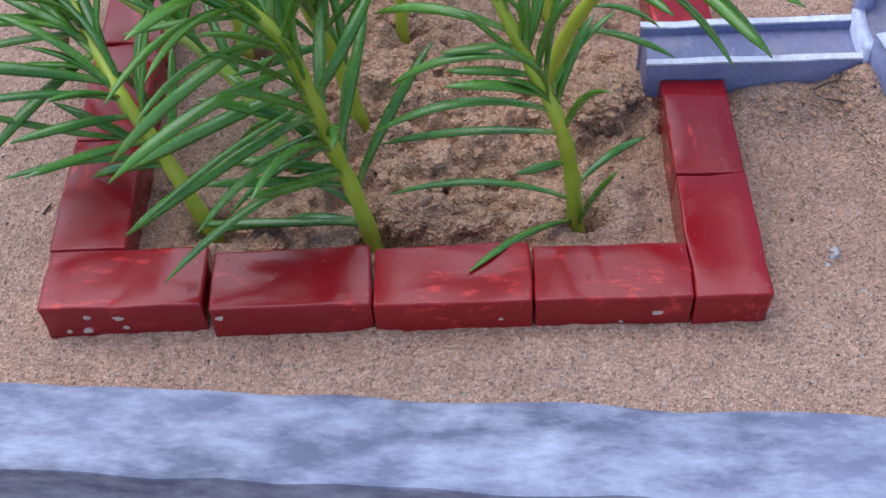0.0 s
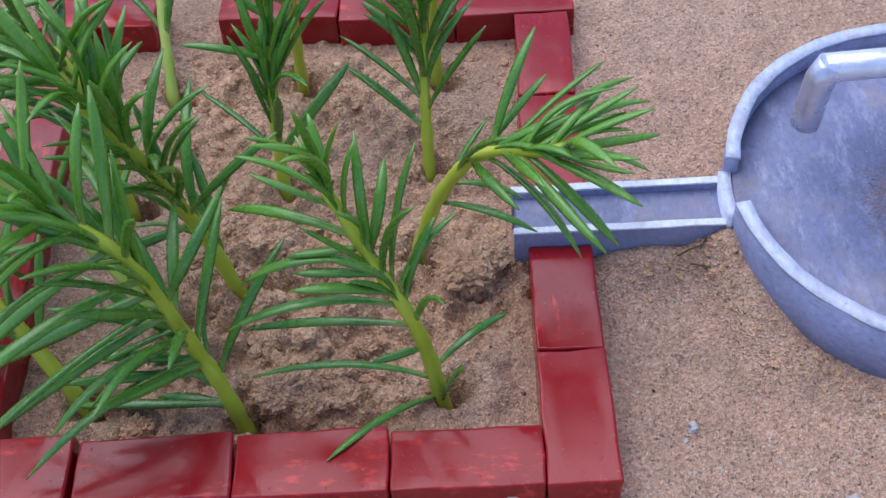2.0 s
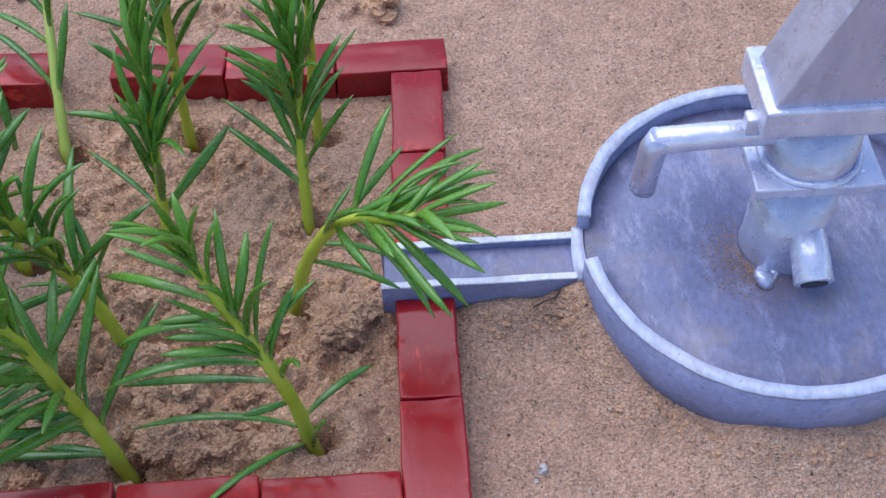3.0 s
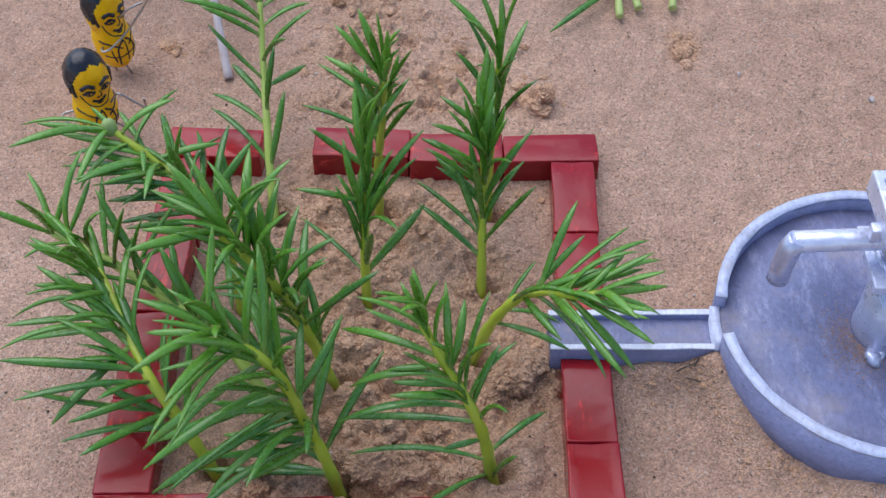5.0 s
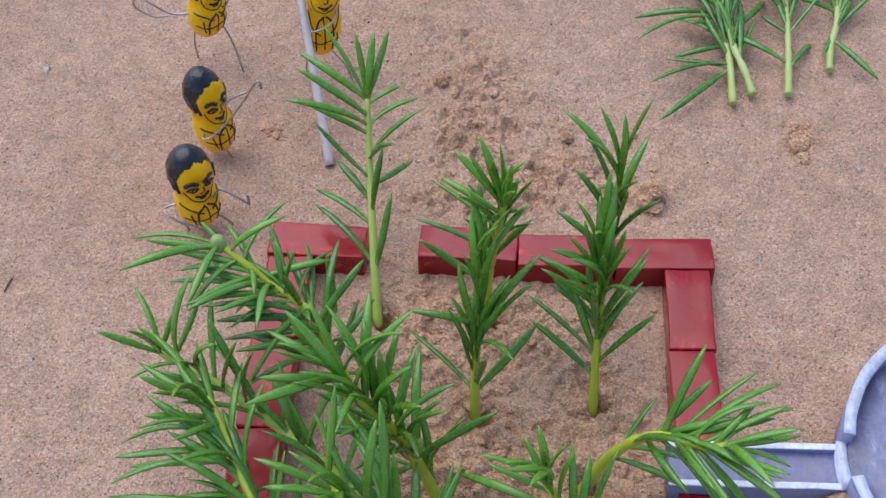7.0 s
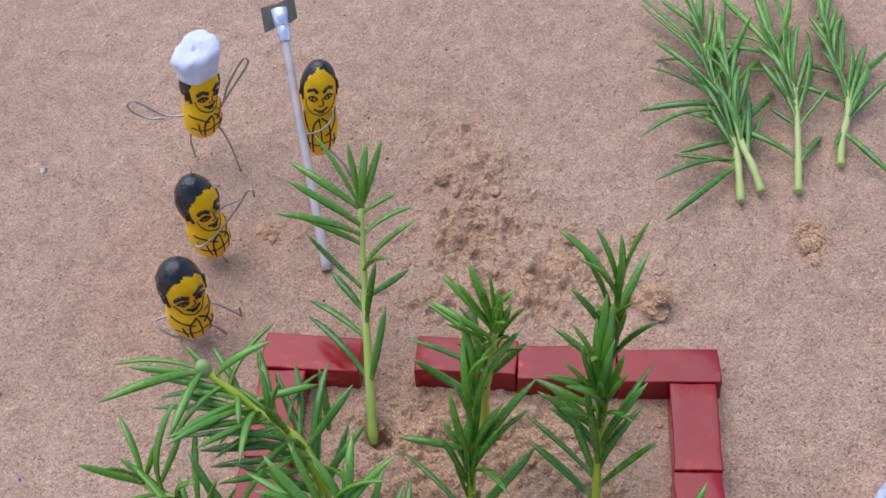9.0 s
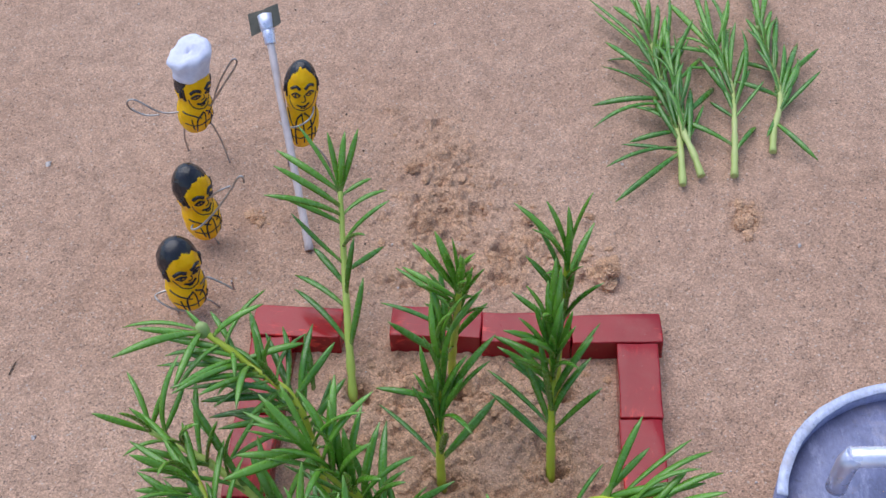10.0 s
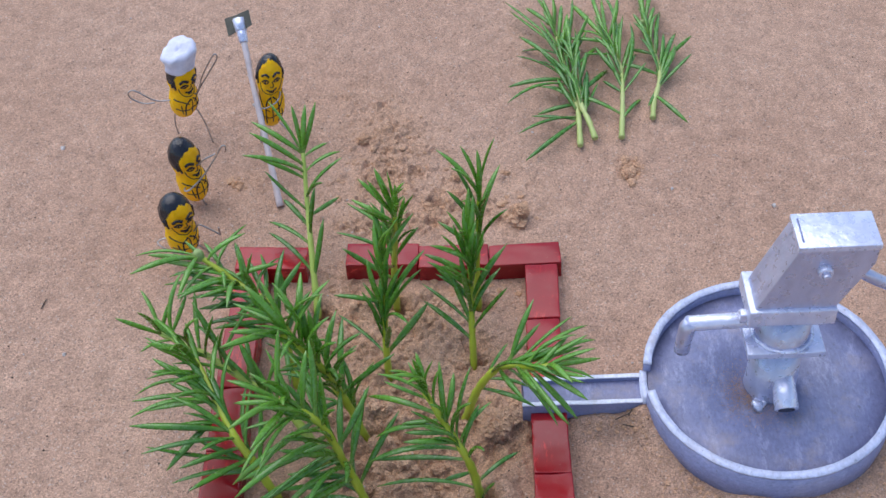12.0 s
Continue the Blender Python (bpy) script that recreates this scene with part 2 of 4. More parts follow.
def tube(points, radii, sides=10, cap=True):
    """Vertices and faces of a round tube along points (Vectors)."""
    if cap and len(points) > 1:
        r = radii if isinstance(radii, (list, tuple)) else [radii] * len(points)
        lead, tail = (points[1] - points[0]) * 0.02, (points[-2] - points[-1]) * 0.02
        points = [points[0], points[0] + lead, *points[1:-1], points[-1] + tail, points[-1]]
        radii = [r[0] * 0.94, r[0], *r[1:-1], r[-1], r[-1] * 0.94]
    verts, faces = [], []
    n = len(points)
    side = None
    for i, p in enumerate(points):
        a = points[min(i + 1, n - 1)] - points[max(i - 1, 0)]
        a.normalize()
        if side is None:
            side = a.orthogonal().normalized()
        side = (side - a * side.dot(a)).normalized()
        other = a.cross(side)
        r = radii[i] if isinstance(radii, (list, tuple)) else radii
        for k in range(sides):
            w = 2 * math.pi * k / sides
            verts.append(p + (side * math.cos(w) + other * math.sin(w)) * r)
    for i in range(n - 1):
        for k in range(sides):
            k2 = (k + 1) % sides
            faces.append((i * sides + k, i * sides + k2, (i + 1) * sides + k2, (i + 1) * sides + k))
    if cap:
        faces.append(tuple(range(sides - 1, -1, -1)))
        faces.append(tuple((n - 1) * sides + k for k in range(sides)))
    return verts, faces


def tube_bm(points, radii, sides=10):
    vs, fs = tube([Vector(p) for p in points], radii, sides)
    bm = bmesh.new()
    made = [bm.verts.new(v) for v in vs]
    for f in fs:
        bm.faces.new([made[i] for i in f])
    return bm


def smooth_line(points, steps):
    """Catmull-Rom curve through the points (Vectors)."""
    out = []
    p = [points[0] * 2 - points[1], *points, points[-1] * 2 - points[-2]]
    for i in range(1, len(p) - 2):
        for k in range(steps):
            t = k / steps
            a, b, c, d = p[i - 1], p[i], p[i + 1], p[i + 2]
            out.append(0.5 * (2 * b + (c - a) * t + (2 * a - 5 * b + 4 * c - d) * t * t + (3 * b - a - 3 * c + d) * t ** 3))
    out.append(points[-1].copy())
    return out


def lathe_bm(profile, sides=48, a0=0.0, a1=2 * math.pi, centre=(0, 0)):
    """A profile of (radius, z) turned about the upright through centre; closed profile for part turns."""
    bm = bmesh.new()
    full = abs(a1 - a0 - 2 * math.pi) < 1e-6
    cols = sides if full else sides + 1
    rings = []
    for i in range(cols):
        w = a0 + (a1 - a0) * i / sides
        rings.append([bm.verts.new((centre[0] + r * math.cos(w), centre[1] + r * math.sin(w), z)) for r, z in profile])
    m = len(profile)
    for i in range(cols if full else cols - 1):
        p, q = rings[i], rings[(i + 1) % cols]
        for k in range(m):
            k2 = (k + 1) % m
            bm.faces.new((p[k], q[k], q[k2], p[k2]))
    if not full:
        bm.faces.new(rings[0])
        bm.faces.new(list(reversed(rings[-1])))
    bmesh.ops.recalc_face_normals(bm, faces=bm.faces[:])
    return bm


# ---- the sand ----
BASES = {
    "front_right": (0.90, 2.27), "front_mid": (-2.72, 1.9), "front_left": (-5.78, 2.46), "mid": (-3.03, 4.9),
    "leaning": (0.42, 5.65), "low": (-4.4, 4.0), "back_mid": (-2.31, 7.6), "back_right": (0.78, 7.94),
    "far_right": (1.02, 10.8), "far_mid": (-2.1, 10.9), "back_left": (-5.12, 10.67), "budded": (-5.6, 7.3),
}


@functools.lru_cache(maxsize=None)
def lattice(seed):
    return np.random.default_rng(seed).random((256, 256))


def value_noise(x, y, scale, seed):
    """Smooth noise in 0..1 of places in cm; scale: cm per cell."""
    table = lattice(seed)
    c, s = math.cos(seed * 1.3), math.sin(seed * 1.3)
    u, v = (x * c - y * s) / scale + 4000.0, (x * s + y * c) / scale + 4000.0
    i, j = np.floor(u).astype(int), np.floor(v).astype(int)
    a, b = u - i, v - j
    a, b = a * a * (3 - 2 * a), b * b * (3 - 2 * b)
    g = lambda p, q: table[p % 256, q % 256]
    return (g(i, j) * (1 - a) + g(i + 1, j) * a) * (1 - b) + (g(i, j + 1) * (1 - a) + g(i + 1, j + 1) * a) * b


def domes(x, y, cell, seed, fill):
    """Rounded lumps packed side by side, in units of the cell; fill 0..1 says how many of them there are."""
    x, y = x + 0.3 * cell * (value_noise(x, y, cell * 0.6, seed + 50) - 0.5), y + 0.3 * cell * (value_noise(x, y, cell * 0.6, seed + 51) - 0.5)
    c, s = math.cos(seed * 0.7), math.sin(seed * 0.7)
    u, v = (x * c - y * s) / cell + 4000.0, (x * s + y * c) / cell + 4000.0
    i, j = np.floor(u).astype(int), np.floor(v).astype(int)
    px, py, size, pick = (lattice(seed + k) for k in (100, 200, 300, 400))
    best = np.zeros_like(u)
    for di in (-1, 0, 1):
        for dj in (-1, 0, 1):
            p, q = (i + di) % 256, (j + dj) % 256
            r = 0.22 + 0.46 * size[p, q] ** 1.6
            d2 = (u - i - di - px[p, q]) ** 2 + (v - j - dj - py[p, q]) ** 2
            best = np.maximum(best, np.sqrt(np.maximum(r * r - d2, 0)) * np.clip((fill - pick[p, q]) * 4, 0, 1))
    return best


def bell(x, y, cx, cy, rx, ry):
    return np.exp(-(((x - cx) / rx) ** 2 + ((y - cy) / ry) ** 2))


PUMP = (10.83, 5.67)


def dug_over(x, y):
    """How far the soil of the bed is turned over."""
    d = (1.25 * bell(x, y, -1.6, 3.4, 3.0, 2.4) + 0.9 * bell(x, y, -1.7, 6.3, 2.8, 2.2) + 0.75 * bell(x, y, -2.8, 10.4, 3.2, 2.2)
         + 0.7 * bell(x, y, 1.9, 4.9, 1.3, 1.0) + 0.4 * bell(x, y, 0.9, 8.6, 1.2, 1.4) + 0.45 * bell(x, y, -6.3, 3.0, 1.0, 1.4))
    return np.clip(d * (0.45 + 1.1 * value_noise(x, y, 1.3, 21)), 0, 1.25)


def pecked(x, y):
    """How far the smooth sand behind the bed is pecked and strewn with crumbs."""
    d = (0.95 * bell(x, y, -2.4, 19.0, 2.4, 2.6) + 0.8 * bell(x, y, -2.2, 15.8, 3.4, 1.6) + 0.6 * bell(x, y, 1.6, 16.6, 2.0, 1.7)
         + 0.45 * bell(x, y, -3.8, 22.6, 2.0, 1.6) + 0.7 * bell(x, y, 7.5, 17.8, 0.6, 0.9) + 0.5 * bell(x, y, -8.6, 18.2, 0.8, 0.5) + 0.4 * bell(x, y, -7.4, 21.6, 1.0, 0.8))
    return np.clip(d * (0.35 + 1.2 * value_noise(x, y, 1.1, 22)), 0, 1.0)


def sand_height(x, y):
    """Height of the sand in cm."""
    z = 0.16 * (value_noise(x, y, 9.0, 1) - 0.5) + 0.07 * (value_noise(x, y, 2.6, 2) - 0.5)
    z += 0.035 * (value_noise(x, y, 0.7, 3) - 0.5) + 0.03 * (value_noise(x, y, 0.22, 4) - 0.5)
    dug = dug_over(x, y)
    lumps = value_noise(x, y, 0.85, 5) + 0.55 * value_noise(x, y, 0.4, 6) + 0.35 * value_noise(x, y, 0.2, 7)
    z += dug * (np.maximum(lumps - 0.95, -0.22) * 0.5 + 0.12 * (value_noise(x, y, 0.26, 12) - 0.5)) - 0.16 * np.clip(dug, 0, 1)
    z += 0.55 * domes(x, y, 0.95, 31, dug * 0.62) + 0.36 * domes(x, y, 0.48, 32, dug * 0.75) + 0.20 * domes(x, y, 0.25, 33, dug * 0.95 + 0.02)
    z -= 0.60 * domes(x, y, 0.85, 37, dug * 0.36) + 0.30 * domes(x, y, 0.40, 38, dug * 0.45)
    peck = pecked(x, y)
    z += 0.42 * domes(x, y, 0.46, 39, peck * 0.55) + 0.24 * domes(x, y, 0.24, 40, peck * 0.8)
    z -= 0.42 * domes(x, y, 0.55, 41, peck * 0.50) + 0.20 * domes(x, y, 0.26, 42, peck * 0.6)
    z += 0.030 * (value_noise(x, y, 0.10, 35) - 0.5) + 0.020 * (value_noise(x, y, 0.055, 36) - 0.5)
    # banks of sand against the basin, the channel and the tray edge
    r = np.hypot(x - PUMP[0], y - PUMP[1])
    bank = 0.50 + 0.22 * bell(x, y, 6.5, 4.8, 1.2, 1.0) + 0.2 * bell(x, y, 7.0, 3.6, 0.8, 0.8) + 0.14 * bell(x, y, 10.4, 1.3, 1.2, 0.8)
    z += bank * np.exp(-((np.maximum(r, 4.3) - 4.3) / 0.62) ** 2) * (0.75 + 0.5 * value_noise(x, y, 0.7, 8)) * np.clip((PUMP[1] + 0.6 - y) / 1.2, 0.25, 1)
    z += 0.48 * bell(x, y, 5.4, 4.95, 1.9, 0.55) * (0.72 + 0.5 * value_noise(x, y, 0.5, 9))
    z += 0.20 * bell(x, y, 4.9, 4.95, 1.1, 0.5)
    # lifted soil and holes round the stems
    for sx, sy in BASES.values():
        z += 0.16 * bell(x, y, sx, sy, 0.8, 0.8) * (value_noise(x, y, 0.45, 10) * 1.5) - 1.1 * bell(x, y, sx + 0.22, sy + 0.10, 0.33, 0.30)
    z += 0.50 * bell(x, y, -1.75, 2.9, 0.75, 0.6) * (0.4 + lumps * 0.6) - 0.5 * bell(x, y, -1.95, 1.75, 0.35, 0.25)
    z += 0.50 * bell(x, y, 1.75, 5.0, 0.75, 0.65) * (0.75 + lumps * 0.25)
    z += 0.35 * bell(x, y, 2.75, 15.4, 0.4, 0.45) * lumps
    # the sheet drops away under the tray's front edge
    edge = -2.1 - 0.083 * x
    return z - 3.0 * np.clip((edge - y) / 0.5, 0, 1)


def axis(marks, far):
    """Places along one axis: stretches of (start, end, step) that join, and ever wider steps beyond."""
    core = np.concatenate([np.arange(lo, hi - step / 2, step) for lo, hi, step in marks] + [[marks[-1][1]]])
    grow = np.cumsum(marks[0][2] * 1.45 ** np.arange(1, 40))
    grow = grow[grow < far]
    return np.concatenate([(core[0] - grow)[::-1], core, core[-1] + grow])


def build_sand():
    xs = axis([(-19.0, -7.2, 0.085), (-7.2, 7.2, 0.04), (7.2, 19.0, 0.085)], 200000)
    ys = axis([(-3.2, -1.2, 0.085), (-1.2, 13.0, 0.04), (13.0, 21.0, 0.06), (21.0, 33.0, 0.085)], 200000)
    gx, gy = np.meshgrid(xs, ys)
    gz = sand_height(gx, gy)
    co = np.stack([gx, gy, gz], axis=-1).reshape(-1, 3) * CM
    h, w = gx.shape
    k = (np.arange(h - 1)[:, None] * w + np.arange(w - 1)[None, :]).reshape(-1)
    quads = np.stack([k, k + 1, k + w + 1, k + w], axis=1).astype(np.int32)
    me = bpy.data.meshes.new("ground")
    me.vertices.add(len(co))
    me.vertices.foreach_set("co", co.astype(np.float32).reshape(-1))
    me.loops.add(quads.size)
    me.loops.foreach_set("vertex_index", quads.reshape(-1))
    me.polygons.add(len(quads))
    me.polygons.foreach_set("loop_start", np.arange(0, quads.size, 4, dtype=np.int32))
    me.polygons.foreach_set("use_smooth", np.ones(len(quads), dtype=bool))
    me.materials.append(SAND)
    me.update()
    me.validate()
    fresh = np.clip(dug_over(gx, gy) * 1.1 + pecked(gx, gy) * 0.6, 0, 0.9).astype(np.float32).reshape(-1)
    me.attributes.new("dug", "FLOAT", "POINT").data.foreach_set("value", fresh)
    return tagged(new("ground", me), "damp reddish-brown sand, dug over around the plants", "sand", kind="structure")


build_sand()


def at_sand(x, y):
    return float(sand_height(np.array([x]), np.array([y]))[0])


def build_clods():
    """Crumbs of soil that lie on the dug-over sand."""
    rng = random.Random(7)
    ico = bmesh.new()
    bmesh.ops.create_icosphere(ico, subdivisions=2, radius=1.0)
    small = ([v.co.copy() for v in ico.verts], [[v.index for v in f.verts] for f in ico.faces])
    bmesh.ops.subdivide_edges(ico, edges=ico.edges[:], cuts=1, use_grid_fill=True)
    for v in ico.verts:
        v.co.normalize()
    large = ([v.co.copy() for v in ico.verts], [[v.index for v in f.verts] for f in ico.faces])
    ico.free()
    verts, faces = [], []
    patches = [(-1.7, 3.4, 1.9, 1.6, 190, 0.12), (-1.4, 6.2, 2.4, 1.7, 190, 0.09), (-2.8, 10.2, 2.8, 1.7, 190, 0.08), (1.7, 5.1, 0.9, 0.7, 45, 0.12),
               (-2.5, 18.8, 2.2, 2.6, 150, 0.085), (0.2, 16.2, 3.0, 1.3, 90, 0.085), (2.75, 15.4, 0.4, 0.4, 40, 0.14), (7.6, 17.8, 0.35, 0.6, 60, 0.11),
               (-8.9, 18.2, 0.3, 0.3, 14, 0.10), (5.4, 4.7, 1.2, 0.35, 150, 0.045), (8.2, 2.0, 1.6, 0.8, 140, 0.035), (-0.5, 11.6, 3.2, 0.5, 70, 0.07)]
    for sx, sy in BASES.values():
        patches.append((sx + 0.1, sy + 0.1, 0.75, 0.75, 22, 0.085))
    for k in range(40):
        w = radians(178 + 4.2 * k)
        patches.append((PUMP[0] + 4.62 * math.cos(w), PUMP[1] + 4.62 * math.sin(w), 0.28, 0.22, 12, 0.042))
    for cx, cy, rx, ry, count, size in patches:
        for _ in range(count):
            x, y = rng.gauss(cx, rx * 0.6), rng.gauss(cy, ry * 0.6)
            s = size * rng.choice((0.3, 0.4, 0.5, 0.6, 0.8, 1.0, 1.4)) * rng.uniform(0.7, 1.2)
            if any(math.hypot(x - sx, y - sy) < 0.22 + s for sx, sy in BASES.values()) or math.hypot(x - PUMP[0], y - PUMP[1]) < 4.28:
                continue
            if y < 1.4 + s and -8.5 < x < 4.1:
                continue
            o = Vector((x, y, at_sand(x, y) - s * 0.05))
            seed = Vector((rng.uniform(0, 90), rng.uniform(0, 90), rng.uniform(0, 90)))
            sq = Vector((rng.uniform(0.7, 1.5), rng.uniform(0.7, 1.5), rng.uniform(0.5, 0.95)))
            k = len(verts)
            base, tri = large if s > 0.07 else small
            for v in base:
                d = v * max(0.35, 1 + 0.50 * noise.noise(v * 1.5 + seed) + 0.30 * noise.noise(v * 3.4 + seed) + 0.16 * noise.noise(v * 8.0 + seed))
                verts.append((o + Vector((d.x * sq.x, d.y * sq.y, d.z * sq.z)) * s) * CM)
            faces += [[i + k for i in f] for f in tri]
    # large crumbly clods: place and radius in cm
    lump = bmesh.new()
    bmesh.ops.create_icosphere(lump, subdivisions=5, radius=1.0)
    ball = [v.co.copy() for v in lump.verts]
    ball_tri = [[v.index for v in f.verts] for f in lump.faces]
    lump.free()
    for x, y, r in ((-2.05, 2.45, 0.46), (-1.55, 2.2, 0.34), (-2.2, 1.95, 0.26), (1.5, 4.95, 0.56), (2.0, 5.2, 0.36), (1.1, 4.6, 0.24), (-2.6, 4.5, 0.28), (-1.7, 4.2, 0.26), (-4.1, 5.8, 0.34),
                    (-4.7, 1.9, 0.32), (-1.2, 6.5, 0.19), (0.35, 8.05, 0.27), (-2.7, 8.1, 0.24), (-4.6, 9.0, 0.28), (-4.9, 10.6, 0.24), (-3.3, 10.9, 0.22), (1.9, 6.6, 0.2), (-0.85, 2.3, 0.26),
                    (-3.6, 3.4, 0.3), (-0.5, 3.5, 0.24), (2.8, 15.3, 0.36), (7.35, 17.5, 0.26), (7.5, 18.0, 0.22), (0.3, 17.9, 0.2), (0.3, 16.9, 0.24), (2.3, 18.0, 0.2), (-9.1, 18.1, 0.2), (-3.8, 20.4, 0.22)):
        seed = Vector((x * 7.1, y * 5.3, r * 91))
        o, k = Vector((x, y, at_sand(x, y) + 0.10 * r)), len(verts)
        for v in ball:
            d = 0.72 + 0.30 * noise.noise(v * 1.2 + seed) + 0.42 * abs(noise.noise(v * 2.6 + seed)) + 0.28 * abs(noise.noise(v * 5.5 + seed)) + 0.18 * abs(noise.noise(v * 12 + seed)) + 0.06 * noise.noise(v * 26 + seed)
            verts.append((o + Vector((v.x * 1.15, v.y, v.z * 0.8)) * (d * r)) * CM)
        faces += [[i + k for i in f] for f in ball_tri]
    ob = new("soil_crumbs", link_mesh("soil_crumbs", verts, faces, SOIL, False))
    tagged(ob, "loose crumbs of damp brown soil on the sand", "soil", kind="stuff")


build_clods()


def build_grit():
    """Single coarse grains and specks on the smooth sand."""
    rng = random.Random(3)
    verts, faces, idx = [], [], []
    cube = [Vector((x, y, z)) for x in (-1, 1) for y in (-1, 1) for z in (-1, 1)]
    quad = [(0, 1, 3, 2), (4, 6, 7, 5), (0, 4, 5, 1), (2, 3, 7, 6), (0, 2, 6, 4), (1, 5, 7, 3)]
    for _ in range(2200):
        x, y = rng.uniform(-19, 19), rng.uniform(-1.2, 34)
        if math.hypot(x - PUMP[0], y - PUMP[1]) < 4.3:
            continue
        s = rng.choice((0.012, 0.016, 0.02, 0.028)) * rng.uniform(0.7, 1.2)
        turn = Euler((rng.uniform(0, 3), rng.uniform(0, 3), rng.uniform(0, 3))).to_matrix()
        o = Vector((x, y, at_sand(x, y) + s * 0.4))
        k = len(verts)
        for v in cube:
            verts.append((o + turn @ (v * s * rng.uniform(0.6, 1.1))) * CM)
        faces += [[i + k for i in f] for f in quad]
        idx += [rng.choice((0, 0, 0, 0, 0, 0, 1, 2))] * 6
    ob = new("grit", link_mesh("grit", verts, faces, [SAND, TWIG, STONE], True, idx))
    tagged(ob, "coarse dark and pale grains scattered on the sand", "grit", kind="stuff")


build_grit()


def build_tray_edge():
    """The grey-painted board that holds the sand in front."""
    turn = pose(-0.0195, -0.0217, 0, 0, 0, -4.7)
    bm = box_bm(-1.2, 1.2, -0.0088, 0.0075, -0.03, 0.0015, 0.0006, 2, 0)
    cut = [e for e in bm.edges if abs(e.verts[0].co.x - e.verts[1].co.x) > 1]
    bmesh.ops.subdivide_edges(bm, edges=cut, cuts=500, use_grid_fill=True)
    wobble(bm, 0.0009, 75, 2.0)
    ob = part("tray_edge", bm, SLATE, None, "", False, turn)
    tagged(ob, "scuffed grey-painted board edge of the sand tray", "tray edge", kind="structure")


build_tray_edge()


# ---- the brick edging ----
def brick(x0, y0, length, width, turn, top=0.8, seed=0.0, chips=()):
    """A painted toy brick; its long side runs along turn from the corner (x0, y0), in cm and degrees."""
    bm = box_bm(0, length * CM, 0, width * CM, -0.003, top * CM, 0.0, 1, 3)
    rim = [e for e in bm.edges if e.calc_face_angle(0) > 0.5]
    bmesh.ops.bevel(bm, geom=rim, offset=0.00055, segments=3, profile=0.6, affect="EDGES")
    wobble(bm, 0.00036, 110, seed)
    wobble(bm, 0.00018, 420, seed + 4)
    ob = part("brick", bm, RED, None, "", True, pose(x0 * CM, y0 * CM, 0, 0, 0, turn))
    rng = random.Random(int(seed * 10) + 5)
    for fx, fz, r in chips:
        px, pz = fx * length, fz * top
        cb = bmesh.new()
        ring = []
        for k in range(9):
            w, q = 2 * math.pi * k / 9, r * rng.uniform(0.55, 1.25)
            ring.append(cb.verts.new(((px + 1.7 * q * math.cos(w)) * CM, -0.00022, (pz + q * math.sin(w)) * CM)))
        face = cb.faces.new(ring)
        ext = bmesh.ops.extrude_face_region(cb, geom=[face])
        for v in ext["geom"]:
            if isinstance(v, bmesh.types.BMVert):
                v.co.y += 0.0006
        bmesh.ops.recalc_face_normals(cb, faces=cb.faces[:])
        part("paint_chip", cb, CHIP, ob, "bare pale chip in the paint", False)
    tagged(ob, "glossy red-painted toy brick laid on the sand", "brick", "bricks round the plant bed")
    return ob


FRONT = [(-8.35, 0.10, 2.80, 1.27, 0.4, 0.82, ((0.47, 0.62, 0.05), (0.28, 0.68, 0.04), (0.14, 0.2, 0.03), (0.26, 0.22, 0.05), (0.5, 0.28, 0.035))), (-5.44, -0.02, 2.72, 1.27, 0.9, 0.80, ((0.06, 0.72, 0.04),)), (-2.67, -0.03, 2.66, 1.26, 0.4, 0.80, ((0.8, 0.4, 0.02),)), (0.03, -0.03, 2.65, 1.16, 0.0, 0.81, ((0.77, 0.48, 0.085), (0.55, 0.2, 0.02)))]
for i, (x0, y0, ln, wd, turn, top, chips) in enumerate(FRONT):
    brick(x0, y0, ln, wd, turn, top, 1.0 + i, chips)
for i, (x0, y0, ln, wd, turn, top) in enumerate([(3.96, -0.04, 2.70, 1.27, 90.4, 0.81), (3.93, 2.70, 2.42, 1.24, 89.5, 0.78), (3.98, 6.45, 2.86, 1.24, 90.0, 0.79), (4.02, 9.34, 2.64, 1.23, 88.6, 0.80)]):
    brick(x0, y0, ln, wd, turn, top, 6.0 + i)
for i, (x0, y0, ln, wd, turn, top) in enumerate([(1.52, 12.02, 2.74, 1.10, 1.0, 0.80), (-1.24, 12.12, 2.72, 1.14, -1.0, 0.79), (-4.06, 12.38, 2.80, 1.18, -3.2, 0.80), (-8.37, 12.42, 2.78, 1.18, -3.0, 0.82)]):
    brick(x0, y0, ln, wd, turn, top, 11.0 + i)
for i, (x0, y0, ln, wd, turn, top) in enumerate([(-7.05, 1.38, 2.64, 1.34, 90.3, 0.81), (-7.08, 4.05, 2.64, 1.3, 91.0, 0.80), (-7.14, 6.72, 2.74, 1.26, 89.2, 0.80), (-7.08, 9.50, 2.82, 1.26, 89.2, 0.80)]):
    brick(x0, y0, ln, wd, turn, top, 16.0 + i)


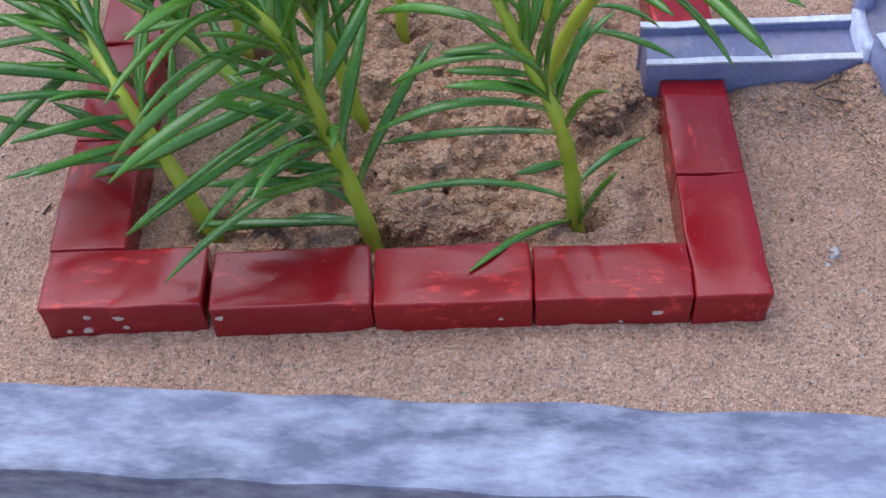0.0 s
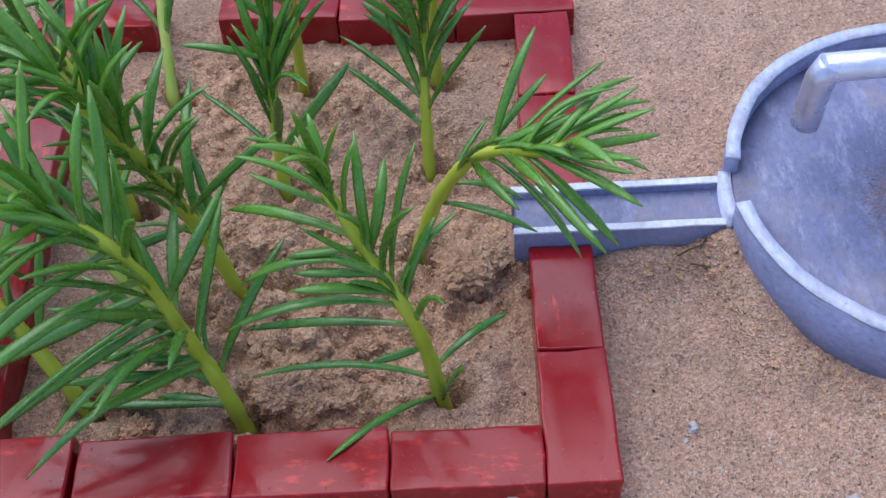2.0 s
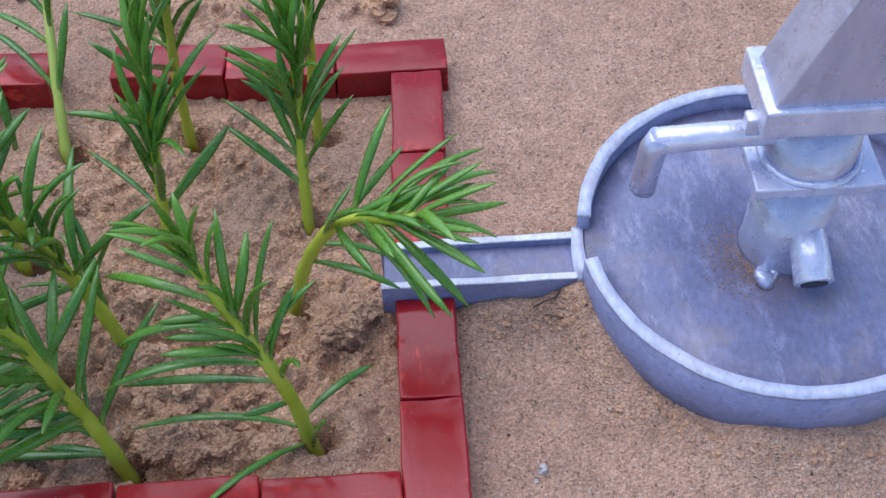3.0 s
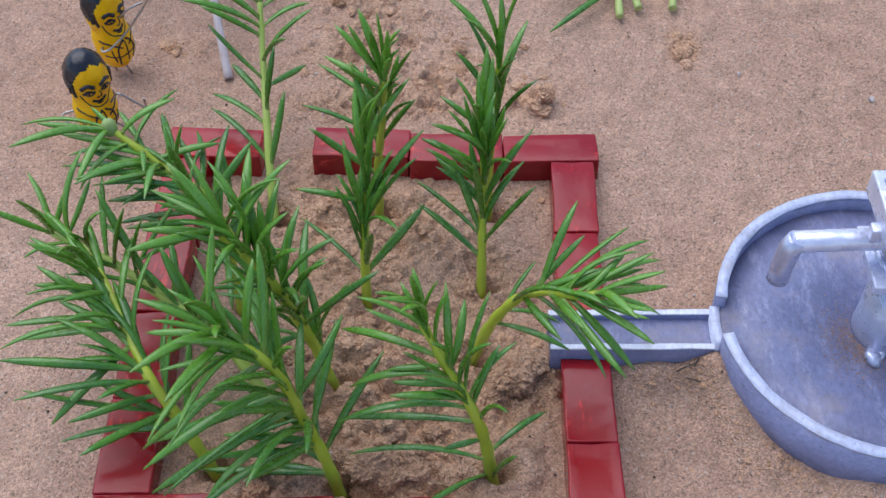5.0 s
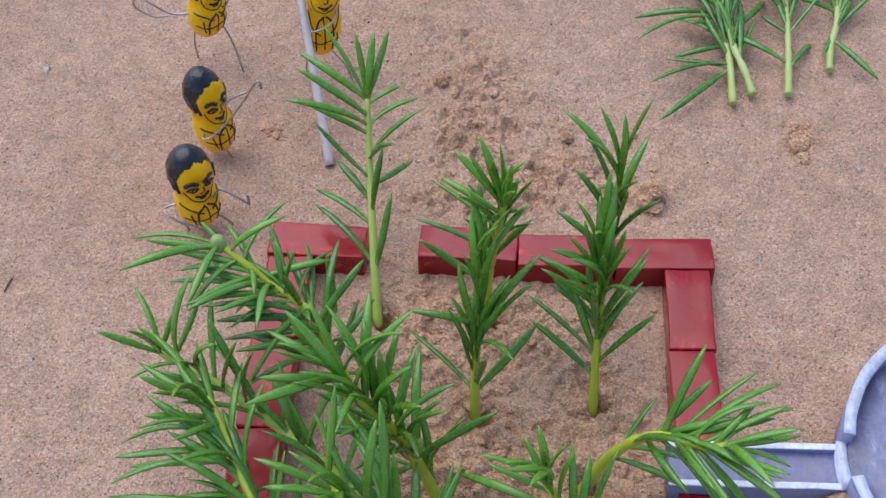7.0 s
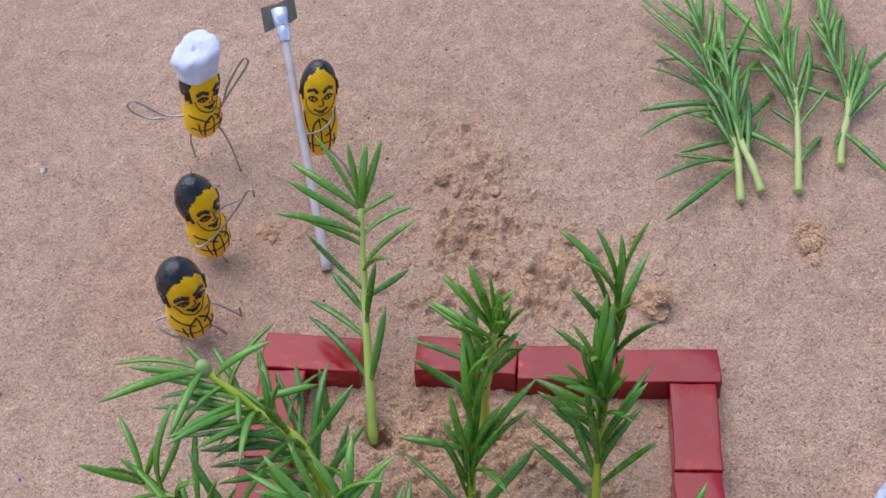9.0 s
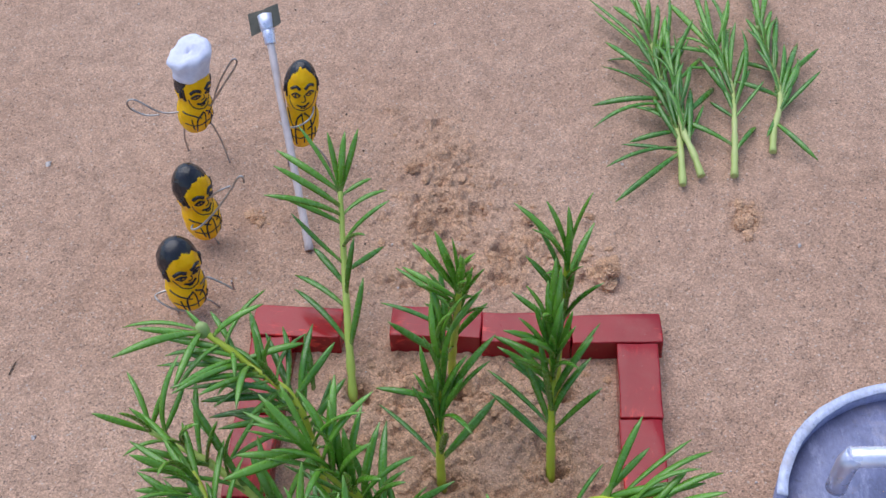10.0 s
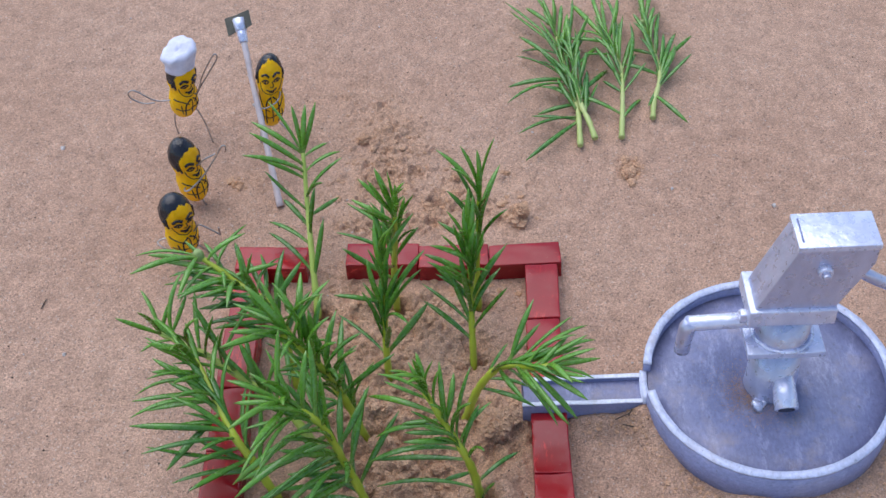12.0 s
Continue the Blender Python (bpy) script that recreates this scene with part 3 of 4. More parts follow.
# ---- the water basin, its channel and the pump ----
def build_channel():
    top = empty("water_channel", pose(0.025, 0.0513, 0))
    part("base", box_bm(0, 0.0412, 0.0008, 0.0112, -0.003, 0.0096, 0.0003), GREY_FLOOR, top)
    for y0, y1, lab in ((0.0, 0.0013, "grey wall with a worn pale top edge"), (0.0107, 0.0120, "grey wall with a worn pale top edge")):
        wall = box_bm(-0.0006, 0.0402 if y0 < 0.005 else 0.0410, y0, y1, -0.003, 0.0112, 0.0003, 2, 4)
        wobble(wall, 0.00025, 160, y0 * 100)
        side = part("side_wall", wall, GREY, top, lab)
        lip = box_bm(-0.0006, 0.0400 if y0 < 0.005 else 0.0408, y0 - 0.0001, y1 + 0.0003, 0.0112, 0.0118, 0.0002, 1, 5)
        wobble(lip, 0.0003, 260, 3 + y0 * 100)
        part("edge", lip, WHITE_EDGE, side, "pale worn paint edge")
    tagged(top, "small grey-painted open water channel beside the bricks", "water channel")


build_channel()


def build_basin():
    top = empty("pump_basin", pose((PUMP[0] - 0.07) * CM, (PUMP[1] + 0.05) * CM, 0))
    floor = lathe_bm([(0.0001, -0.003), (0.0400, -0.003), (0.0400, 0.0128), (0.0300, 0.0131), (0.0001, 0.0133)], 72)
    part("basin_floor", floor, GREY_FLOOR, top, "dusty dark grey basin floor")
    a0, a1 = radians(-172.5), radians(171.5)
    slim = 0.983
    wall = lathe_bm([(r * slim, z) for r, z in ((0.0398, 0.0120), (0.0398, 0.0170), (0.0425, 0.0170), (0.0422, -0.003), (0.0408, -0.003))], 120, a0, a1)
    wobble(wall, 0.0002, 90, 1.0)
    rim = part("rim_wall", wall, GREY, top, "grey rim wall sunk in the sand")
    lip = lathe_bm([(r * slim, z) for r, z in ((0.0397, 0.0168), (0.0397, 0.0174), (0.0426, 0.0174), (0.0426, 0.0168))], 120, a0, a1)
    wobble(lip, 0.0002, 240, 2.0)
    part("rim_edge", lip, GREY_EDGE, rim, "pale worn rim edge")
    sill = lathe_bm([(0.0404, 0.0100), (0.0404, 0.0132), (0.0428, 0.0132), (0.0424, -0.003), (0.0410, -0.003)], 8, a1, radians(187.5))
    part("outlet_sill", sill, GREY_EDGE, top, "low outlet sill facing the channel")
    tagged(top, "round grey-painted basin under a toy hand pump", "basin")


build_basin()


def prism_bm(outline, y0, y1, bevel=0.0004):
    """An outline of (x, z) in cm drawn out along y."""
    bm = bmesh.new()
    ring = [bm.verts.new((x * CM, y0 * CM, z * CM)) for x, z in outline]
    face = bm.faces.new(ring)
    ext = bmesh.ops.extrude_face_region(bm, geom=[face])
    for v in ext["geom"]:
        if isinstance(v, bmesh.types.BMVert):
            v.co.y += (y1 - y0) * CM
    bmesh.ops.recalc_face_normals(bm, faces=bm.faces[:])
    if bevel:
        bmesh.ops.bevel(bm, geom=bm.edges[:], offset=bevel, segments=2, profile=0.6, affect="EDGES")
    return bm


def build_pump():
    cx, cy = 10.82, 5.60
    top = empty("hand_pump", pose(cx * CM, cy * CM, 0.0132))
    base_z = 1.32

    def put(name, bm, mat, parent=top, label="", smooth=True):
        for v in bm.verts:
            v.co -= Vector((cx * CM, cy * CM, base_z * CM))
        return part(name, bm, mat, parent, label, smooth)

    foot = lathe_bm([(0.0001, 0.0128), (0.0088, 0.0128), (0.0087, 0.0140), (0.0085, 0.0146), (0.0080, 0.0385), (0.0001, 0.0385)], 40, centre=(cx * CM, cy * CM))
    put("body", foot, SILVER, label="silver-painted pump cylinder")
    # lumps of paint where the cylinder meets the floor
    blob = lathe_bm([(0.0001, 0.0130), (0.0030, 0.0130), (0.0026, 0.0140), (0.0001, 0.0143)], 18, centre=((cx - 0.45) * CM, (cy - 0.82) * CM))
    wobble(blob, 0.0022, 330, 3.0)
    put("weld", blob, SILVER_BRIGHT, label="lump of bright silver paint")
    lower = box_bm((cx - 1.22) * CM, (cx + 1.24) * CM, (cy - 0.95) * CM, (cy + 0.95) * CM, 0.0385, 0.0412, 0.0004, 2, 3)
    wobble(lower, 0.0002, 200, 4.0)
    put("lower_flange", lower, SILVER_BRIGHT, label="square silver flange plate")
    neck = lathe_bm([(0.0001, 0.0412), (0.0094, 0.0412), (0.0088, 0.0420), (0.0086, 0.0545), (0.0001, 0.0545)], 40, centre=(cx * CM, cy * CM))
    put("neck", neck, SILVER)
    bead = lathe_bm([(0.0090, 0.0410), (0.0100, 0.0412), (0.0102, 0.0418), (0.0094, 0.0423), (0.0086, 0.0420)], 40, centre=(cx * CM, cy * CM))
    wobble(bead, 0.0003, 400, 9.0)
    put("weld_bead", bead, SILVER_BRIGHT, label="bright paint bead round the neck")
    upper = box_bm((cx - 1.38) * CM, (cx + 1.27) * CM, (cy - 0.92) * CM, (cy + 0.85) * CM, 0.0545, 0.0612, 0.0005, 2, 3)
    wobble(upper, 0.0002, 200, 5.0)
    put("upper_flange", upper, SILVER_BRIGHT, label="square silver flange plate")
    x0 = cx - 1.22
    head = prism_bm([(x0, 6.1), (x0 + 2.42, 6.1), (x0 + 3.28, 8.05), (x0 + 3.28, 8.66), (x0 + 0.96, 8.66)], cy - 0.80, cy + 0.55)
    put("head", head, SILVER, label="slanted silver pump head", smooth=False)
    lid = prism_bm([(x0 + 0.92, 8.64), (x0 + 3.32, 8.64), (x0 + 3.32, 8.86), (x0 + 0.92, 8.86)], cy - 0.84, cy + 0.58, 0.0003)
    put("lid", lid, SILVER_BRIGHT, label="bright silver lid")
    slot = box_bm((x0 + 1.06) * CM, (x0 + 1.11) * CM, (cy - 0.62) * CM, (cy + 0.36) * CM, 0.0884, 0.0888, 0.0)
    put("slot", slot, GREY, label="narrow grey slot")
    bolt = tube_bm([((x0 + 1.82) * CM, (cy - 0.78) * CM, 0.0783), ((x0 + 1.82) * CM, (cy - 1.0) * CM, 0.0783)], [0.0024, 0.0022], 14)
    put("bolt", bolt, SILVER_BRIGHT)
    stud = tube_bm([((x0 + 1.82) * CM, (cy - 0.98) * CM, 0.0783), ((x0 + 1.82) * CM, (cy - 1.18) * CM, 0.0783)], [0.0014, 0.0012], 12)
    put("stud", stud, SILVER)
    nut = box_bm((cx - 1.55) * CM, (cx - 1.28) * CM, (cy - 0.55) * CM, (cy - 0.25) * CM, 0.0520, 0.0560, 0.0005)
    put("nut", nut, SILVER_BRIGHT)
    # outlet spout with its bent end
    line = [Vector((x * CM, y * CM, z * CM)) for x, y, z in ((cx - 0.6, cy, 4.72), (cx - 1.9, cy, 4.70), (cx - 3.02, cy, 4.64))]
    put("spout", tube_bm(line, 0.0026, 20), SILVER_BRIGHT, label="silver outlet spout")
    bend = [Vector((x * CM, y * CM, z * CM)) for x, y, z in ((cx - 2.90, cy, 4.76), (cx - 3.04, cy - 0.02, 4.45), (cx - 3.10, cy - 0.04, 3.9), (cx - 3.13, cy - 0.05, 3.35))]
    # the bent end's shade is put into its colour: darker SILVER than the spout
    put("spout_end", tube_bm(bend, [0.0026, 0.0027, 0.0026, 0.0026], 20), SILVER)
    # stub in front
    stub = [Vector((x * CM, y * CM, z * CM)) for x, y, z in ((cx + 0.18, cy - 0.5, 2.42), (cx + 0.18, cy - 1.0, 2.22), (cx + 0.18, cy - 1.58, 1.95))]
    put("stub_pipe", tube_bm(stub, [0.0036, 0.0038, 0.0039], 22), SILVER_BRIGHT, label="short silver stub pipe")
    tip, way = stub[-1], (stub[-1] - stub[-2]).normalized()
    # a closed black disc stands for the shade inside the pipe
    put("pipe_shade_disc", tube_bm([tip - way * 0.0006, tip + way * 0.0003], 0.0027, 20), BLACK, label="black disc drawn as the shaded hollow of the stub pipe")
    # handle bar
    bar = [Vector((x * CM, y * CM, z * CM)) for x, y, z in ((cx + 1.5, cy - 0.05, 7.2), (cx + 2.6, cy - 0.05, 6.45), (cx + 4.4, cy - 0.05, 5.35), (cx + 6.2, cy - 0.05, 4.5))]
    put("handle", tube_bm(bar, [0.0021, 0.0020, 0.0019, 0.0019], 16), SILVER, label="silver handle bar")
    tagged(top, "silver-painted toy hand pump standing in the basin", "hand pump")


build_pump()


def build_spill():
    """Grains of sand that have washed against the foot of the pump."""
    rng = random.Random(12)
    verts, faces = [], []
    cube = [Vector((x, y, z)) for x in (-1, 1) for y in (-1, 1) for z in (-1, 1)]
    quad = [(0, 1, 3, 2), (4, 6, 7, 5), (0, 4, 5, 1), (2, 3, 7, 6), (0, 2, 6, 4), (1, 5, 7, 3)]
    for _ in range(2600):
        a, d = rng.gauss(radians(215), 0.6), abs(rng.gauss(0, 0.5))
        x, y = 10.82 + (0.9 + d) * math.cos(a), 5.6 + (0.9 + d) * math.sin(a)
        s = rng.uniform(0.003, 0.008)
        turn = Euler((rng.uniform(0, 3), rng.uniform(0, 3), rng.uniform(0, 3))).to_matrix()
        k = len(verts)
        verts += [(Vector((x, y, 1.325 + s * 0.5)) + turn @ (v * s)) * CM for v in cube]
        faces += [[i + k for i in f] for f in quad]
    ob = new("spilt_sand", link_mesh("spilt_sand", verts, faces, SOIL))
    tagged(ob, "brown sand grains spilt on the basin floor", "sand", kind="stuff")


build_spill()


# ---- the plants ----
def leaf_mesh(base, direction, length, width, lift, sag, roll):
    """One fleshy narrow leaf from base along direction; lift bends it up from the stem, sag droops its tip. Metres."""
    up = Vector((0, 0, 1))
    side = direction.cross(up)
    side = side.normalized() if side.length > 1e-4 else Vector((1, 0, 0))
    normal = side.cross(direction).normalized()
    turn = Matrix.Rotation(roll, 3, direction)
    side, normal = turn @ side, turn @ normal
    rows, sides = 9, 6
    shape = (0.62, 0.66, 0.82, 0.94, 1.0, 0.99, 0.90, 0.66, 0.14)
    verts, faces = [], []
    for i in range(rows):
        t = i / (rows - 1)
        p = base + direction * (length * t) + normal * (length * (lift * 4 * t * (1 - t) - sag * t * t))
        w = width * shape[i] * 0.5
        h = w * (0.62 if i else 0.8)
        for k in range(sides):
            a = 2 * math.pi * k / sides
            dip = -0.25 * h if k in (1, 2) else 0.0
            verts.append(p + side * (math.cos(a) * w) + normal * (math.sin(a) * h + dip))
    for i in range(rows - 1):
        for k in range(sides):
            k2 = (k + 1) % sides
            faces.append((i * sides + k, i * sides + k2, (i + 1) * sides + k2, (i + 1) * sides + k))
    faces.append(tuple(range(sides - 1, -1, -1)))
    faces.append(tuple((rows - 1) * sides + k for k in range(sides)))
    return verts, faces


def tuft(seed, n, s0, s1, az0, spread, el0, el1, l0, l1, hug=0.6):
    """Leaves (place along the stem, azimuth, elevation, length, lean towards the stem's tip) set round a stem from s0 to s1."""
    rng = random.Random(seed)
    out = []
    for i in range(n):
        t = i / max(n - 1, 1)
        out.append((s0 + (s1 - s0) * t, az0 + spread * (((i * 0.618) % 1.0) - 0.5) + rng.uniform(-25, 25), el0 + (el1 - el0) * t + rng.uniform(-16, 16), l0 + (l1 - l0) * t + rng.uniform(-0.45, 0.35), hug * rng.uniform(0.5, 1.5)))
    return out


def sprig(name, spine, leaves, r0=0.17, r1=0.10, seed=1, label="", stem_mat=None, width=0.27, bud=False, group="planted cuttings"):
    """A cut stem with narrow fleshy leaves. spine: places in cm; leaves: (place along 0..1, azimuth, elevation, length in cm)."""
    rng = random.Random(seed)
    pts = [Vector(p) for p in spine]
    origin = pts[0].copy()
    top = empty(name, pose(origin.x * CM, origin.y * CM, origin.z * CM))
    line = smooth_line([(p - origin) * CM for p in pts], 8)
    total = [0.0]
    for a, b in zip(line, line[1:]):
        total.append(total[-1] + (b - a).length)
    full = total[-1]

    def on_stem(s):
        d = min(max(s, 0.0), 1.0) * full
        for i in range(len(line) - 1):
            if total[i + 1] >= d - 1e-9:
                k = (d - total[i]) / max(total[i + 1] - total[i], 1e-9)
                return line[i].lerp(line[i + 1], k), (line[i + 1] - line[i]).normalized()
        return line[-1], (line[-1] - line[-2]).normalized()

    radii = []
    for d in total:
        s = d / full
        knot = 1 + 0.09 * math.sin(s * 46 + seed) + 0.05 * math.sin(s * 97 + 2 * seed)
        radii.append((r0 + (r1 - r0) * s) * knot * CM)
    vs, fs = tube(line, radii, 10)
    me = link_mesh("stem", vs, fs, stem_mat or STEM)
    stem = new("stem", me)
    stem.parent = top
    for s, az, el, ln, *hug in leaves:
        p, along = on_stem(s)
        a, e = radians(az), radians(el)
        d = Vector((math.cos(e) * math.cos(a), math.cos(e) * math.sin(a), math.sin(e)))
        if hug:
            d = (d + along * hug[0]).normalized()
        r = (r0 + (r1 - r0) * s) * CM
        foot = p + (d - along * d.dot(along)) * (r * 0.5)
        w = width * min(1.0, 0.55 + 0.18 * ln) * rng.uniform(0.88, 1.12) * CM
        vs, fs = leaf_mesh(foot, d, ln * CM, w, rng.uniform(0.0, 0.15), rng.uniform(-0.14, 0.18), rng.uniform(-0.7, 0.7))
        me = link_mesh("leaf", vs, fs, LEAF)
        me.attributes.new("along", "FLOAT", "POINT").data.foreach_set("value", [(i // 6) / 8 for i in range(len(vs))])
        me.attributes.new("young", "FLOAT", "POINT").data.foreach_set("value", [min(max((s - 0.55) * 1.1, 0.0), 0.5)] * len(vs))
        leaf = new("leaf", me)
        leaf.parent = top
    if bud:
        bm = bmesh.new()
        bmesh.ops.create_icosphere(bm, subdivisions=2, radius=0.0022)
        for v in bm.verts:
            v.co.z *= 1.3
        wobble(bm, 0.0003, 500, 2)
        p, along = on_stem(1.0)
        part("bud", bm, BUD, top, "closed pale green bud", True, Matrix.Translation(p))
    tagged(top, label or "green purslane cutting planted in the sand", "plant", group)
    return top


# where each stem bends, in cm, and its leaves: place along the stem, azimuth, elevation, length
sprig("purslane_plant", [(0.95, 2.25, -0.45), (0.78, 2.25, 1.30), (0.50, 2.25, 2.70), (-0.10, 2.60, 4.00), (-0.65, 3.05, 5.10)],
      [(0.84, 154, -7, 2.57), (0.98, 169, 32, 1.57), (1, -102, 82, 2.36), (0.94, 162, 16, 1.44), (0.98, -125, 67, 2.33), (0.76, 99, 73, 2.14), (0.8, 176, -15, 1.2), (0.7, 179, 3, 1.38), (0.65, 60, 59, 2.54), (0.62, 37, 44, 1.68), (0.7, -32, 64, 2.14), (0.97, -110, 69, 2.25), (1, -138, 58, 2.25), (0.58, -174, 0, 2.88), (0.49, 170, -7, 3.17), (0.2, 177, 7, 3.23), (0.11, -140, 16, 2.57), (0.37, -162, 3, 0.9), (0.25, 38, 9, 1.73), (0.07, -63, 69, 2.61), (0.63, -168, 25, 1.69), (0.75, 176, -14, 2.32)] + tuft(25, 14, 0.5, 1.0, 130, 330, 38, 60, 1.8, 1.5),
      0.165, 0.095, 1, "upright green purslane cutting behind the red front bricks", STEM, 0.218, False)
sprig("purslane_plant", [(-2.70, 1.90, -0.40), (-3.00, 2.10, 1.20), (-3.30, 2.20, 2.40), (-3.65, 2.10, 4.40), (-4.20, 2.15, 5.40), (-5.00, 2.35, 5.80)],
      [(0.53, -161, -27, 3.68), (0.68, -147, -6, 3.31), (0.8, -158, -29, 3.35), (0.88, -112, 24, 2.85), (0.32, -179, 10, 2.03), (0.14, 175, -4, 3.14), (0.43, -137, 0, 2.67), (0.99, 173, -10, 1.41), (0.97, -121, 35, 2.55), (0.69, 118, 29, 3.16), (0.76, -125, 13, 2.97), (0.77, 107, -10, 2.74), (0.89, -119, 12, 3.01), (0.92, -115, 65, 2.67), (0.41, -158, -22, 2.08), (0.14, 162, -17, 1.49), (0.94, -104, 34, 2.65), (0.49, 140, -30, 2.73), (0.34, -148, -8, 3.47), (0.57, -145, -11, 3.32), (0.13, 169, -6, 3.3), (0.62, -171, -21, 3.49), (0.46, -171, -29, 1.6), (0.34, -170, 2, 0.79), (0.17, 158, 26, 0.94), (0.85, -161, 2, 1.91)] + tuft(23, 32, 0.25, 1.0, 165, 290, 10, 45, 2.6, 2.0),
      0.165, 0.095, 2, "long green purslane cutting that bends over the bed", STEM, 0.218, False)
sprig("purslane_plant", [(-5.75, 2.46, -0.40), (-6.40, 2.90, 1.50), (-6.95, 3.30, 2.60), (-7.70, 4.60, 3.20), (-8.40, 5.80, 3.60)],
      [(0.31, -163, 9, 2.7), (0.38, -171, 16, 3.3), (0.52, -158, 27, 2.93), (0.57, -173, 18, 3.13), (0.73, -163, 11, 2.75), (0.74, 177, -6, 2.62), (0.79, -169, 15, 2.51), (0.83, 176, -5, 2.56), (0.87, -160, 28, 1.94), (0.92, -170, 14, 1.58), (0.67, -133, -12, 2.47), (0.94, -120, 61, 2.84), (0.95, -103, 66, 2.83), (0.29, 174, -14, 1.57), (0.74, 127, -36, 2.49), (0.61, 82, -54, 2.38)] + tuft(24, 26, 0.3, 1.0, 165, 230, 0, 35, 2.4, 1.9),
      0.165, 0.095, 3, "green purslane cutting leaning over the brick edging", STEM, 0.218, False)
sprig("purslane_plant", [(-4.30, 4.00, -0.30), (-5.00, 4.50, 1.20), (-6.00, 5.20, 2.00), (-8.23, 6.50, 2.90), (-9.90, 7.30, 3.20)],
      [(1, -172, 41, 1.66), (1, 115, 31, 1.73), (1, -91, 68, 2.5), (1, 58, 49, 1.13), (0.93, 76, 59, 2.34), (0.85, -45, 68, 2.54), (0.77, -25, 73, 2.48), (0.61, 137, 59, 2.94), (0.46, 133, 68, 2.19), (0.93, -160, 7, 1.17), (0.5, 110, -34, 2.33), (0.68, 27, 82, 2.15)] + tuft(27, 16, 0.2, 0.95, 100, 300, 30, 45, 2.1, 1.8),
      0.165, 0.095, 4, "pale-stemmed purslane cutting leaning low across the bricks", STEM_YOUNG, 0.218, False)
sprig("purslane_plant", [(-3.00, 4.90, -0.40), (-3.30, 5.00, 1.20), (-3.65, 5.00, 2.50), (-4.05, 4.60, 4.60), (-4.60, 4.60, 5.70), (-5.00, 5.10, 6.10)],
      [(0.85, 117, 56, 2.28), (0.78, 104, 56, 2.29), (0.93, 162, 62, 2.21), (0.96, 154, 16, 1.94), (0.98, -166, 38, 1.71), (0.95, -164, 25, 1.82), (0.75, -69, 62, 2.34), (0.37, 172, 82, 2.23), (0.16, 123, 52, 2.15), (0.27, 169, 17, 1.48), (0.97, -144, 19, 2.31), (0.7, -154, 23, 1.55), (0.86, -127, 82, 2.4), (0.71, 100, 81, 2.42), (0.36, -149, 8, 1.72), (0.22, 111, 53, 2.19)] + tuft(22, 36, 0.3, 1.0, 150, 330, 20, 48, 2.5, 2.0),
      0.165, 0.095, 5, "dense green purslane cutting in the middle of the bed", STEM, 0.218, False)
sprig("purslane_plant", [(-5.60, 7.30, -0.30), (-5.80, 7.80, 1.80), (-6.20, 8.30, 3.30), (-7.40, 9.00, 3.90), (-8.60, 9.60, 4.60)],
      [(0.99, -141, 22, 2.65), (1, 179, 4, 2.17), (0.72, 105, 47, 1.21), (0.71, 176, 5, 2.86), (0.78, -126, 34, 2.61), (1, -99, 10, 2.0), (0.57, -170, 27, 2.67), (0.72, -118, 40, 2.6), (0.69, -146, 25, 2.78), (0.75, -89, 36, 2.27), (0.55, -88, 60, 2.22), (0.51, -177, -5, 2.45), (0.82, -126, 34, 2.19), (0.46, -156, 19, 2.31), (0.63, -90, 67, 2.29)] + tuft(21, 36, 0.3, 0.97, 160, 340, 0, 2, 2.2, 1.6),
      0.165, 0.095, 6, "leafy purslane cutting with one closed bud", STEM, 0.218, True)
sprig("purslane_plant", [(0.42, 5.65, -0.30), (0.90, 5.50, 1.60), (1.50, 5.25, 3.00), (2.10, 4.95, 3.70), (2.90, 4.40, 4.20), (3.30, 4.40, 4.30)],
      [(0.48, 51, 35, 1.4), (0.69, 33, 31, 1.79), (0.78, 30, 14, 2.35), (0.84, 29, 3, 2.46), (0.95, 29, 4, 2.06), (0.97, 2, 36, 1.77), (0.93, 13, -7, 2.08), (0.98, -7, -12, 1.58), (0.96, -37, 5, 1.53), (0.91, -42, 2, 2.14), (0.87, -45, -19, 2.22), (0.83, -61, 1, 2.65), (0.71, -48, -3, 2.53), (0.38, -23, -9, 1.93), (0.49, 4, -21, 1.5), (0.56, -54, 59, 2.5)] + tuft(26, 14, 0.65, 1.0, 0, 200, 8, 30, 2.1, 1.7),
      0.165, 0.095, 7, "yellow-stemmed purslane cutting leaning over the water channel", STEM, 0.218, False)
sprig("purslane_plant", [(-2.31, 7.60, -0.30), (-2.28, 7.90, 1.50), (-2.20, 8.50, 3.00), (-2.10, 9.10, 4.50)],
      [(1, 116, 59, 2.07), (0.98, 115, 73, 1.79), (1, 36, 47, 1.94), (0.67, 177, 11, 1.73), (0.26, 138, 8, 2.4), (0.37, 148, 72, 1.75), (0.64, 20, 65, 2.02), (0.61, 33, 49, 2.69), (0.56, 15, 48, 2.36), (0.26, 41, 30, 2.33), (0.55, -51, 46, 1.97), (0.47, 131, 51, 1.85), (0.98, -53, 80, 2.06)] + tuft(30, 14, 0.3, 1.0, 90, 330, 38, 66, 2.3, 2.0, 1.1),
      0.140, 0.080, 8, "upright purslane cutting with a crown of leaves", STEM, 0.228, False)
